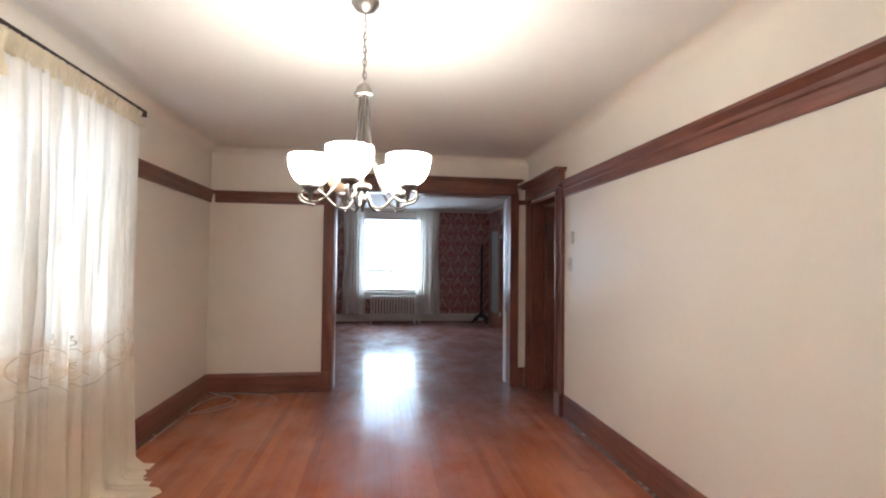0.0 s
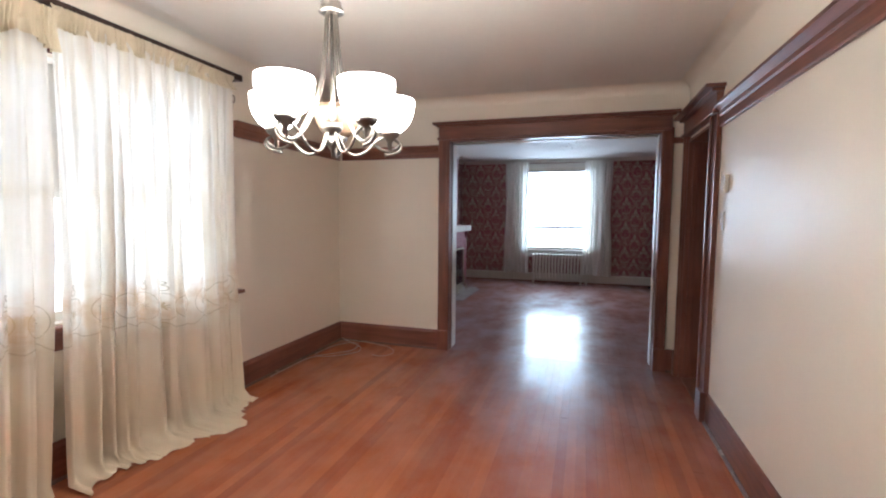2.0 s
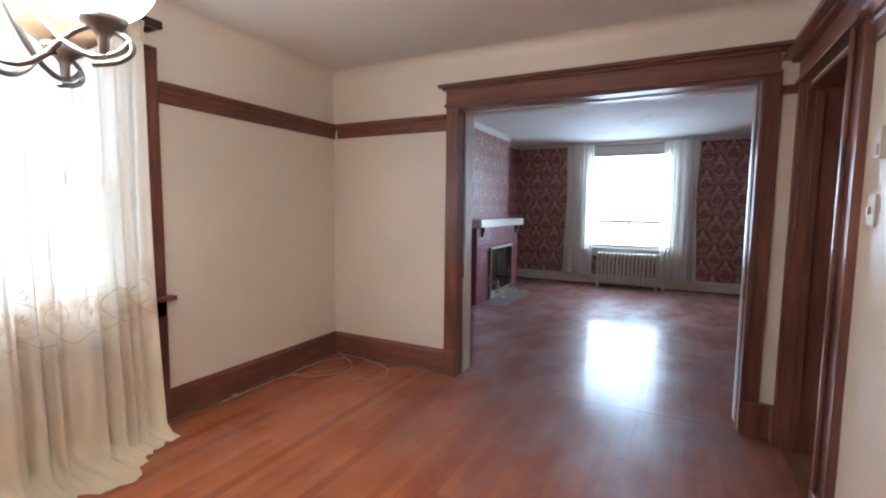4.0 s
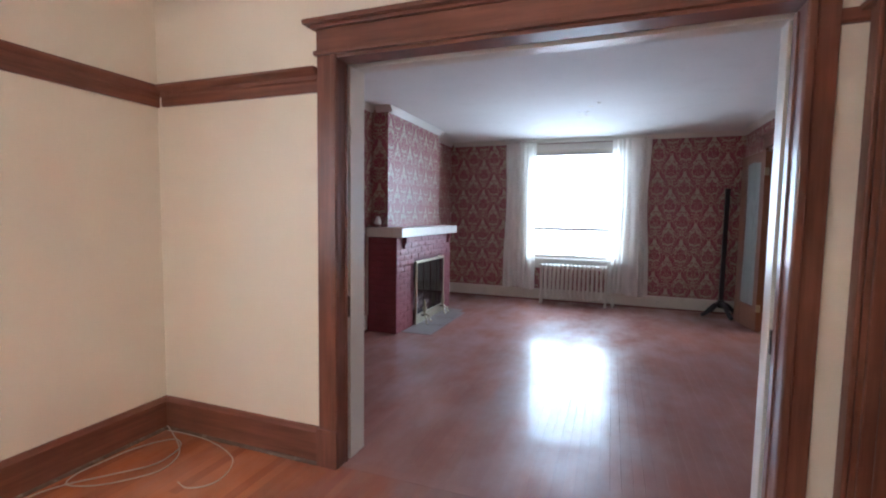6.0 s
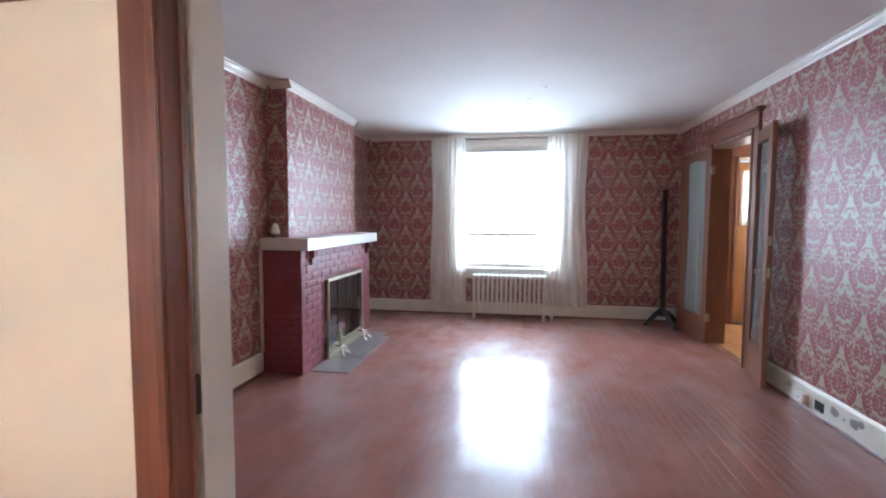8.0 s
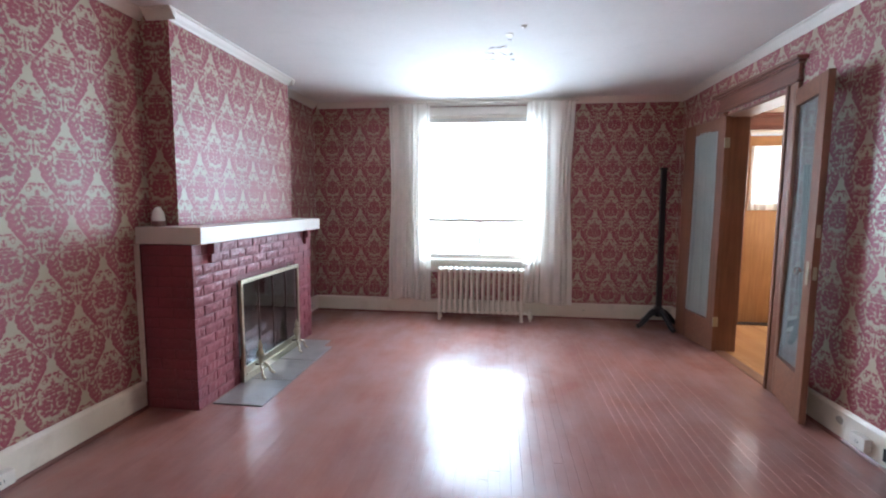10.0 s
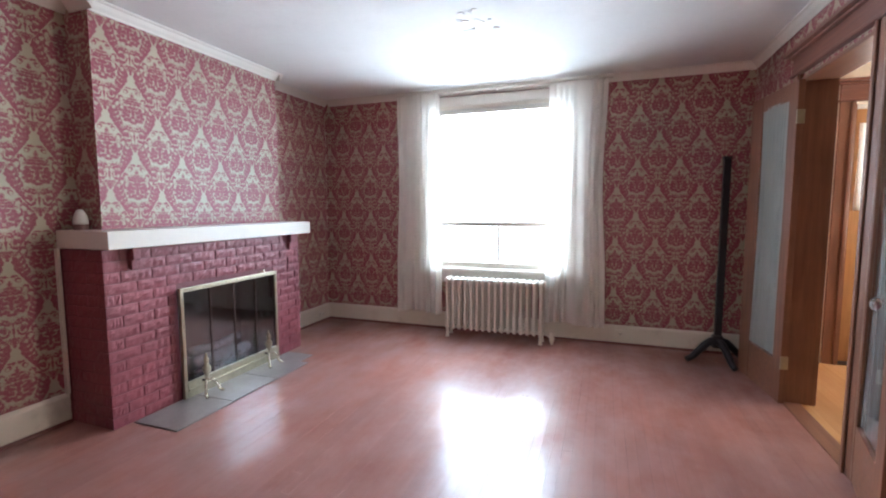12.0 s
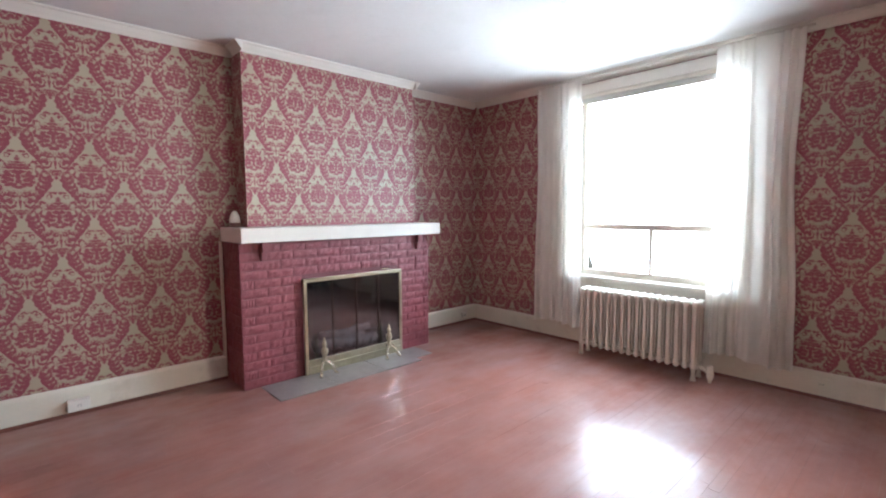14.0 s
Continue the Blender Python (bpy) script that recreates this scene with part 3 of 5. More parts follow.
LSHOE = [(0.0, 0.0), (0.030, 0.0), (0.028, 0.012), (0.020, 0.022), (0.0, 0.022)]
trim_runs("shoe_moulding", LSHOE, l_runs, SHOE, "red-brown shoe moulding under the baseboard", "trim")
CROWN = [(0.0, 2.572), (0.008, 2.572), (0.012, 2.582), (0.030, 2.602), (0.044, 2.624), (0.056, 2.630), (0.056, LC), (0.0, LC)]
trim_runs("crown_moulding", CROWN, [((LX0, LY0), (LX0, 7.86 + 0.056), (1, 0)), ((LX0 + 0.056, 7.86), (-1.60 + 0.056, 7.86), (0, -1)), ((-1.60, 7.86), (-1.60, 9.54), (1, 0)), ((LX0 + 0.056, 9.54), (-1.60 + 0.056, 9.54), (0, 1)),
          ((LX0, 9.54 - 0.056), (LX0, LY1), (1, 0)), ((LX0 + 0.056, LY1), (LX1, LY1), (0, -1)), ((LX1, LY0), (LX1, LY1 - 0.056), (-1, 0))], WHITE, "white painted crown moulding", "crown moulding")

# ---- cased openings ----


def head_casing(parent, a, b, z, wall, out, axis, mats, tall=0.17, deep=1.0):
    """Frieze, bead and projecting cap over an opening; a..b along axis, out is -1 or 1 from the wall plane."""
    def piece(name, p0, p1, depth, z0, z1, bevel):
        lo, hi = sorted((wall, wall + out * depth * deep))
        args = (p0, p1, lo, hi, z0, z1) if axis == 0 else (lo, hi, p0, p1, z0, z1)
        part(name, box(*args, bevel=bevel), mats[axis], parent)
    piece("bead", a - 0.012, b + 0.012, 0.040, z, z + 0.022, 0.004)
    piece("frieze", a, b, 0.026, z + 0.022, z + tall - 0.03, 0.002)
    piece("cap_bed", a - 0.025, b + 0.025, 0.048, z + tall - 0.03, z + tall - 0.012, 0.004)
    piece("cap", a - 0.055, b + 0.055, 0.075, z + tall - 0.012, z + tall + 0.012, 0.004)


def side_casing(parent, p, width, z1, wall, out, axis, mats, plinth=True, inner=1, deep=1.0):
    """An upright: flat board with a backband and a plinth block; p is its outer edge, inner (1 or -1) the way to the opening."""
    def piece(name, q0, q1, d0, depth, z0, z1, bevel):
        lo, hi = sorted((wall + out * d0 * deep, wall + out * depth * deep))
        q0, q1 = sorted((q0, q1))
        args = (q0, q1, lo, hi, z0, z1) if axis == 0 else (lo, hi, q0, q1, z0, z1)
        part(name, box(*args, bevel=bevel), mats[2], parent)
    z0 = 0.21 if plinth else 0.0
    piece("casing_board", p, p + inner * width, 0, 0.022, z0, z1, 0.002)
    piece("bead", p + inner * (width - 0.030), p + inner * width, 0.023, 0.034, z0, z1, 0.005)
    if plinth:
        piece("plinth_block", p - inner * 0.008, p + inner * (width + 0.002), 0, 0.036, 0.0, 0.21, 0.003)


wide = thing("wide_opening", "wide mahogany cased opening between dining and living room", "doorway", kind="structure")
side_casing(wide, -0.577, 0.118, 2.19, DY1, -1, 0, MAHO)
side_casing(wide, 1.614, 0.100, 2.19, DY1, -1, 0, MAHO, inner=-1)
head_casing(wide, -0.577, 1.600, 2.19, DY1, -1, 0, MAHO, 0.160)
# wooden jambs, the dark pocket slot, then the painted jamb
for x, s in ((OP0, 1), (OP1, -1)):
    lo, hi = sorted((x, x + s * 0.027))
    deep = 0.075 if s > 0 else 0.125
    part("jamb", box(lo, hi, DY1 - 0.018, DY1 + deep, 0, 2.172, bevel=0.003), MAHO[2], wide)
    lo, hi = sorted((x + s * 0.012, x + s * 0.034))
    part("door_stop", box(lo, hi, DY1 + 0.055, DY1 + 0.073, 0, 2.160, bevel=0.003), MAHO[2], wide)
    lo, hi = sorted((x, x + s * 0.004))
    part("pocket_slot", box(lo, hi, DY1 + deep + 0.002, DY1 + deep + 0.024, 0, 2.172), DARK, wide)
    lo, hi = sorted((x, x + s * 0.033))
    part("painted_jamb", box(lo, hi, DY1 + deep + 0.026, LY0 + 0.020, 0, 2.165, bevel=0.002), WHITE, wide, "white painted jamb")
    lo, hi = sorted((x + s * 0.031, x - s * 0.09))
    part("painted_casing", box(lo, hi, LY0 + 0.0205, LY0 + 0.040, 0, 2.26, bevel=0.002), WHITE, wide, "white painted casing")
part("head_jamb", box(OP0, OP1, DY1 - 0.018, DY1 + 0.100, 2.172, OPZ - 0.001, bevel=0.003), MAHO[0], wide)
part("pocket_track", box(OP0, OP1, DY1 + 0.102, DY1 + 0.138, OPZ - 0.012, OPZ), DARK, wide)
part("painted_head", box(OP0, OP1, DY1 + 0.140, LY0 + 0.020, 2.166, OPZ, bevel=0.002), WHITE, wide, "white painted head jamb")
part("threshold", box(OP0 + 0.004, OP1 - 0.004, 5.1004, 5.1696, -0.018, 0.0004, bevel=0.0005), BOARD_L, wide, "worn wooden threshold strip")

part("strike_plate", box(OP0 + 0.003, OP0 + 0.030, 5.168, 5.190, 0.81, 0.93, bevel=0.001), RODMAT, wide, "dark pocket door latch plate")
part("strike_plate", box(OP1 - 0.030, OP1 - 0.003, 5.218, 5.240, 0.83, 0.93, bevel=0.001), RODMAT, wide, "dark pocket door latch plate")

hallway = thing("hall_doorway", "dark mahogany door casing beside the opening", "doorway", kind="structure")
side_casing(hallway, HD0 - 0.12, 0.125, 2.11, DX1, -1, 1, MAHO, deep=1.5)
side_casing(hallway, HD1 + 0.10, 0.105, 2.11, DX1, -1, 1, MAHO, inner=-1, deep=1.6)
head_casing(hallway, HD0 - 0.12, HD1 + 0.10, 2.11, DX1, -1, 1, MAHO, deep=1.6)
for y, s in ((HD0, 1), (HD1, -1)):
    lo, hi = sorted((y, y + s * 0.022))
    part("jamb", box(DX1 - 0.018, DX1 + 0.15, lo, hi, 0, HDZ, bevel=0.003), MAHO[2], hallway)
    lo, hi = sorted((y + s * 0.022, y + s * 0.034))
    part("door_stop", box(DX1 + 0.02, DX1 + 0.06, lo, hi, 0, HDZ - 0.03, bevel=0.003), MAHO[2], hallway)
part("head_jamb", box(DX1 - 0.018, DX1 + 0.15, HD0, HD1, HDZ - 0.022, HDZ, bevel=0.003), MAHO[1], hallway)
part("threshold", box(DX1, DX1 + 0.13, HD0 + 0.02, HD1 - 0.02, -0.018, 0.008, bevel=0.004), OAK[1], hallway, "scuffed oak threshold")


def panel_door(name, label, width, height, mats, at, turn, category="door"):
    """A framed door with two sunk panels, hinged at its origin and reaching along +x."""
    d = thing(name, label, category, at, turn)
    t = 0.020
    for x0, x1 in ((0, 0.115), (width - 0.115, width)):
        part("stile", box(x0, x1, -t, t, 0.008, height, bevel=0.002), mats[2], d)
    for z0, z1 in ((0.008, 0.24), (0.86, 1.02), (height - 0.13, height)):
        part("door_rail", box(0.115, width - 0.115, -t + 0.001, t - 0.001, z0, z1, bevel=0.002), mats[0], d)
    for z0, z1 in ((0.24, 0.86), (1.02, height - 0.13)):
        part("panel", box(0.115, width - 0.115, -0.008, 0.008, z0, z1), mats[2], d)
    for z in (0.25, height - 0.25):
        part("hinge", box(-0.008, 0.003, -t - 0.006, -t + 0.010, z - 0.045, z + 0.045, bevel=0.002), RODMAT, d, "old dark metal hinge")
    part("knob", lathe([(0.010, 0.0), (0.010, 0.03), (0.026, 0.040), (0.030, 0.052), (0.024, 0.064), (0.004, 0.068)]), BRASS, d, "worn brass knob", True).matrix_basis = pose(width - 0.06, -t, 0.95, 90, 0, 0)
    return d


panel_door("hall_door", "dark mahogany panelled door, standing open into the hall", 0.78, 2.04, MAHO, (DX1 + 0.155, HD1 - 0.045, 0), 4)

# ---- dining window and curtains ----
win = thing("window_1", "mahogany framed double window behind sheer curtains", "window", kind="structure")
side_casing(win, DW1 + 0.115, 0.12, 2.22, DX0, 1, 1, MAHO, plinth=False, inner=-1)
side_casing(win, DW0 - 0.115, 0.12, 2.22, DX0, 1, 1, MAHO, plinth=False)
part("head", box(DX0, DX0 + 0.026, DW0 - 0.115, DW1 + 0.115, 2.22, 2.33, bevel=0.003), MAHO[1], win)
part("sill", box(DX0 - 0.04, DX0 + 0.060, DW0 - 0.16, DW1 + 0.16, 0.790, 0.818, bevel=0.005), MAHO[1], win)
part("apron", box(DX0, DX0 + 0.022, DW0 - 0.115, DW1 + 0.115, 0.69, 0.788, bevel=0.003), MAHO[1], win)
for y0, y1 in ((DW0, 2.33), (2.39, DW1)):
    for z0, z1, x in ((DWZ0, 1.53, DX0 - 0.10), (1.50, DWZ1, DX0 - 0.14)):
        for a, b in ((y0, y0 + 0.045), (y1 - 0.045, y1)):
            part("sash_stile", box(x, x + 0.035, a, b, z0, z1, bevel=0.002), WHITE, win)
        for a, b in ((z0, z0 + 0.05), (z1 - 0.04, z1)):
            part("sash_rail", box(x + 0.001, x + 0.034, y0 + 0.045, y1 - 0.045, a, b, bevel=0.002), WHITE, win)
        g = part("pane", box(x + 0.015, x + 0.019, y0 + 0.045, y1 - 0.045, z0 + 0.05, z1 - 0.04), GLASS, win)
        g.visible_shadow = False
part("mullion", box(DX0 - 0.16, DX0 - 0.03, 2.33, 2.39, DWZ0, DWZ1, bevel=0.003), MAHO[2], win)


def curtain(name, material, a, b, z1, z0, folds, amp, depth_way, seed, spread=0.0, pool=0.0, ragged=0.0, narrow=0.0, nz=36):
    """A hanging of gathered cloth from a to b (x, y) with folds of uneven width; spread widens the hem, pool lays it out over the floor."""
    rnd = random.Random(seed)
    bm = bmesh.new()
    uvl = bm.loops.layers.uv.new("UVMap")
    nu = folds * 14
    A, B = Vector(a), Vector(b)
    out = Vector(depth_way)
    phase = [rnd.uniform(0, 6.28) for _ in range(6)]
    length = (B - A).length
    grid, uvs = [], []
    for j in range(nz + 1):
        t = j / nz
        row, ruv = [], []
        for i in range(nu + 1):
            s = i / nu
            w = s + 0.35 / folds * math.sin(s * folds * 1.7 + phase[0]) + 0.02 * math.sin(s * 9 + phase[1] + t * 1.5)
            am = amp * (0.30 + 0.45 * min(1, t * 2.2) + 0.35 * t * t) * (0.65 + 0.5 * math.sin(s * 11 + phase[2]) ** 2)
            wave = am * math.sin(2 * math.pi * folds * w + 0.5 * math.sin(t * 3 + phase[3] + s * 5)) + 0.35 * am * math.sin(2 * math.pi * folds * 2.3 * w + phase[4])
            z = z1 + (z0 - z1) * t
            z += ragged * t * math.sin(s * 7 + phase[5])
            lay = 0.0
            if pool and z < 0.05:
                lay = (0.05 - z) * pool
                z = 0.006 + 0.03 * abs(math.sin(2 * math.pi * folds * w)) * max(0, 1 - lay * 3.5) + 0.004 * math.sin(s * 40)
            squeeze = 1 - narrow * math.sin(math.pi * min(1, t * 1.25)) ** 2
            p = A + (B - A) * (0.5 + (s - 0.5) * squeeze * (1 + spread * t * t))
            d = wave * (1 - 0.65 * min(1, lay * 8)) + lay * (0.75 + 0.4 * math.sin(s * 8 + phase[2]) ** 2) + 0.012 * math.sin(t * 4 + s * 3)
            row.append(bm.verts.new((p.x + out.x * d, p.y + out.y * d, max(z, 0.005))))
            ruv.append((s * length * 1.6, z1 + (z0 - z1) * t))
        grid.append(row)
        uvs.append(ruv)
    for j in range(nz):
        for i in range(nu):
            f = bm.faces.new((grid[j][i], grid[j][i + 1], grid[j + 1][i + 1], grid[j + 1][i]))
            for loop, (jj, ii) in zip(f.loops, ((j, i), (j, i + 1), (j + 1, i + 1), (j + 1, i))):
                loop[uvl].uv = uvs[jj][ii]
    return bm


def hung_curtain(name, label, material, header, a, b, z1, z0, folds, amp, way, seed, **k):
    c = thing(name, label, "curtain")
    part("cloth", curtain(name, material, a, b, z1, z0, folds, amp, way, seed, **k), material, c, "", True)
    if header:
        up = curtain(name, header, a, b, z1 + 0.045, z1 - 0.055, folds * 3, amp * 0.35, way, seed + 5, nz=5)
        for v in up.verts:
            v.co += Vector((way[0], way[1], 0)) * amp * 0.5
        part("header", up, header, c, "gathered header tape", True)
    return c


hung_curtain("sheer_curtain", "long cream sheer curtain with embroidered rings, pooling on the floor", LACE, HEADER, (-1.600, 2.13), (-1.600, 3.32), 2.36, -0.12, 12, 0.048, (1, 0), 3, pool=1.35, ragged=0.07, spread=0.05)
slack = hung_curtain("sheer_curtain", "cream sheer curtain panel with a loose drooping header", LACE, HEADER, (-1.600, 0.55), (-1.600, 2.12), 2.34, -0.02, 11, 0.045, (1, 0), 8, pool=1.0, ragged=0.04, spread=-0.13)
droop = curtain("droop", HEADER, (-1.545, 1.86), (-1.545, 2.14), 2.37, 2.20, 7, 0.016, (1, 0), 61, nz=8, ragged=0.03)
part("drooping_header", droop, HEADER, slack, "gathered header tape hanging loose", True)
rod = thing("curtain_rod", "dark bronze curtain rod over the dining window", "curtain rod")
part("rail", box(-1.640, -1.600, 0.40, 3.44, 2.402, 2.446, bevel=0.005), RODMAT, rod)
part("end_return", box(-1.75, -1.640, 3.415, 3.44, 2.405, 2.438, bevel=0.003), RODMAT, rod)
for y in (0.9, 2.1, 2.95):
    part("bracket", box(-1.75, -1.640, y - 0.012, y + 0.012, 2.395, 2.425, bevel=0.002), RODMAT, rod)
hook = thing("curtain_tieback_hook", "small dark metal curtain hook on the window casing", "hook")
part("hook_arm", tube([(-1.73, 3.43, 2.30), (-1.70, 3.43, 2.31), (-1.675, 3.43, 2.30), (-1.67, 3.43, 2.27), (-1.68, 3.43, 2.25)], 0.004), RODMAT, hook)

# ---- chandelier ----
CX, CY = -0.04, 2.093
lampfit = thing("chandelier", "five-arm brushed nickel chandelier with alabaster bowl shades, one unlit", "chandelier", (CX, CY, 0))
part("canopy", lathe([(0.066, DC), (0.066, DC - 0.012), (0.055, DC - 0.022), (0.050, DC - 0.034), (0.022, DC - 0.046), (0.008, DC - 0.056)]), NICKEL, lampfit, "", True)
z = DC - 0.056
k = 0
while z > 2.215:
    pts = []
    for i in range(12):
        t = 2 * math.pi * i / 12
        w, h = 0.008 * math.cos(t), 0.019 * math.sin(t)
        pts.append((w if k % 2 else 0, 0 if k % 2 else w, z - 0.018 + h))
    part("chain_link", tube(pts, 0.0022, 6, closed=True), NICKEL, lampfit, "", True)
    z -= 0.030
    k += 1
part("wire", tube([(0.004 * math.sin(i), 0.004 * math.cos(i * 1.3), DC - 0.05 - i * (DC - 0.05 - 2.2) / 14) for i in range(15)], 0.0025, 6), NICKEL, lampfit)
part("collar", lathe([(0.006, 2.225), (0.020, 2.215), (0.036, 2.195), (0.040, 2.178), (0.046, 2.172), (0.046, 2.160), (0.030, 2.156), (0.010, 2.155)]), NICKEL, lampfit, "", True)
part("column", tube([(0, 0, 2.16), (0, 0, 1.74)], 0.006), NICKEL, lampfit)
part("hub", lathe([(0.010, 1.765), (0.034, 1.757), (0.040, 1.742), (0.034, 1.728), (0.018, 1.720), (0.016, 1.700), (0.026, 1.692), (0.018, 1.672), (0.007, 1.655), (0.004, 1.630)]), NICKEL, lampfit, "", True)
ARM = [(0.018, 2.158), (0.026, 2.05), (0.036, 1.95), (0.060, 1.86), (0.100, 1.775), (0.152, 1.700), (0.204, 1.668), (0.249, 1.676), (0.272, 1.700)]
SCROLL = [(0.022, 1.720), (0.050, 1.658), (0.090, 1.642), (0.130, 1.660), (0.172, 1.703), (0.213, 1.722), (0.258, 1.710), (0.276, 1.685), (0.254, 1.662), (0.208, 1.652)]


def smooth_line(pts, n=5):
    """Points along a Catmull-Rom curve."""
    ps = [Vector(p) for p in pts]
    out = []
    for i in range(len(ps) - 1):
        p0, p1, p2, p3 = ps[max(i - 1, 0)], ps[i], ps[i + 1], ps[min(i + 2, len(ps) - 1)]
        for j in range(n):
            t = j / n
            out.append(0.5 * ((2 * p1) + (p2 - p0) * t + (2 * p0 - 5 * p1 + 4 * p2 - p3) * t * t + (3 * p1 - p0 - 3 * p2 + p3) * t ** 3))
    return out + [ps[-1]]


BOWL = [(0.026, 0.0), (0.045, 0.006), (0.066, 0.022), (0.084, 0.048), (0.094, 0.078), (0.098, 0.108), (0.097, 0.128), (0.092, 0.128), (0.093, 0.108), (0.089, 0.078), (0.079, 0.050), (0.062, 0.026), (0.042, 0.011), (0.026, 0.006)]
LIT = [True, True, True, False, True]
for i in range(5):
    a = radians(-101 + 72 * i)
    ca, sa = math.cos(a), math.sin(a)
    part("arm", tube([(p.x * ca, p.x * sa, p.y) for p in smooth_line([(r, z, 0) for r, z in ARM])], 0.0062, 8), NICKEL, lampfit, "", True)
    part("scroll", tube([(p.x * ca, p.x * sa, p.y) for p in smooth_line([(r, z, 0) for r, z in SCROLL])], 0.0060, 8), NICKEL, lampfit, "", True)
    r0 = 0.228
    part("cup", lathe([(0.008, 1.670), (0.010, 1.700), (0.018, 1.714), (0.036, 1.726), (0.042, 1.742), (0.030, 1.746)], (r0 * ca, r0 * sa, 0)), NICKEL, lampfit, "", True)
    s = part("shade", lathe([(r, z) for r, z in BOWL], (r0 * ca, r0 * sa, 1.739), 32, close=True), SHADE_ON if LIT[i] else SHADE_OFF, lampfit, "glowing alabaster glass bowl" if LIT[i] else "unlit alabaster glass bowl", True)
    if LIT[i]:
        lamp("bulb", "POINT", pose(CX + r0 * ca, CY + r0 * sa, 1.845), 4.0, (1.0, 0.90, 0.77), 0.035)

# ---- small things of the dining room ----
thermo = thing("thermostat", "small ivory wall thermostat above a switch", "thermostat")
part("cover", box(DX1 - 0.024, DX1, 3.805, 3.860, 1.575, 1.685, bevel=0.004), PLASTIC, thermo)
part("dial", box(DX1 - 0.029, DX1 - 0.023, 3.818, 3.847, 1.590, 1.625, bevel=0.002), WHITE, thermo)
switch = thing("light_switch", "ivory light switch plate beside the door casing", "light switch")
part("plate", box(DX1 - 0.008, DX1, 3.865, 3.935, 1.340, 1.455, bevel=0.003), PLASTIC, switch)
part("toggle", box(DX1 - 0.018, DX1 - 0.007, 3.893, 3.907, 1.385, 1.412, bevel=0.002), PLASTIC, switch)
cable = thing("loose_cable", "thin grey cable lying in loops on the floor", "cable")
loop1 = [(-1.70, 5.05, 0.03), (-1.62, 5.02, 0.012), (-1.46, 4.93, 0.006), (-1.36, 4.84, 0.006), (-1.32, 4.71, 0.006), (-1.38, 4.60, 0.006), (-1.49, 4.49, 0.006), (-1.63, 4.44, 0.006), (-1.69, 4.52, 0.006), (-1.685, 4.66, 0.006), (-1.67, 4.79, 0.006), (-1.60, 4.92, 0.010), (-1.52, 4.97, 0.012), (-1.42, 4.90, 0.012), (-1.40, 4.74, 0.007), (-1.50, 4.60, 0.007), (-1.66, 4.40, 0.006), (-1.69, 4.20, 0.006), (-1.69, 3.80, 0.006)]
part("sheath", tube(smooth_line(loop1, 6), 0.0035, 6), CABLE, cable, "", True)
loop2 = [(-1.66, 5.02, 0.02), (-1.55, 5.04, 0.014), (-1.32, 5.03, 0.010), (-1.08, 4.95, 0.006), (-0.98, 4.83, 0.006), (-0.97, 4.71, 0.006), (-1.05, 4.64, 0.006), (-1.14, 4.66, 0.006)]
part("sheath", tube(smooth_line(loop2, 6), 0.003, 6), CABLE, cable, "", True)

# ---- living room: fireplace ----
hearth = thing("fireplace", "brick fireplace painted burgundy under a white mantel shelf", "fireplace")
BX, BY0, BY1, BZ = -1.412, 7.725, 9.565, 1.115
FY0, FY1, FZ = 8.215, 9.185, 0.79
core = box(LX0 + 0.002, BX - 0.008, BY0 + 0.008, FY0, 0, BZ)
slab(core, LX0 + 0.002, BX - 0.008, FY1, BY1 - 0.008, 0, BZ)
slab(core, LX0 + 0.002, BX - 0.008, FY0, FY1, FZ, BZ)
part("brick_core", core, MORTAR, hearth)
part("firebox", slab(slab(box(-1.80, -1.795, FY0, FY1, 0, FZ), -1.79, -1.42, FY0, FY0 + 0.006, 0, FZ), -1.79, -1.42, FY1 - 0.006, FY1, 0, FZ), SOOT, hearth, "sooty firebox")
rb = random.Random(4)


def brick(w, h, lumps):
    """A rock-faced brick: w wide along x, h high, its rough face towards -y."""
    bm = bmesh.new()
    nx, nz = (9, 3) if lumps else (2, 2)
    g = {}
    for i in range(nx + 1):
        for j in range(nz + 1):
            edge = i in (0, nx) or j in (0, nz)
            d = 0.003 if edge else (0.003 + rb.uniform(0, 0.0045) if lumps else 0.004)
            g[i, j] = bm.verts.new((w * i / nx, -d, h * j / nz))
    for i in range(nx):
        for j in range(nz):
            bm.faces.new((g[i, j], g[i + 1, j], g[i + 1, j + 1], g[i, j + 1]))
    back = {c: bm.verts.new((w * (c[0] / nx), 0.012, h * (c[1] / nz))) for c in ((0, 0), (nx, 0), (nx, nz), (0, nz))}
    loop = [(i, 0) for i in range(nx)] + [(nx, j) for j in range(nz)] + [(i, nz) for i in range(nx, 0, -1)] + [(0, j) for j in range(nz, 0, -1)]
    corners = [(0, 0), (nx, 0), (nx, nz), (0, nz)]
    for q in range(4):
        c0, c1 = corners[q], corners[(q + 1) % 4]
        i0 = loop.index(c0)
        run_ = [c0]
        while run_[-1] != c1:
            i0 = (i0 + 1) % len(loop)
            run_.append(loop[i0])
        bm.faces.new([g[c] for c in run_] + [back[c1], back[c0]])
    bmesh.ops.recalc_face_normals(bm, faces=bm.faces)
    me = bpy.data.meshes.new("brick")
    bm.to_mesh(me)
    bm.free()
    me.materials.append(BRICK)
    return me


COURSE = BZ / 16


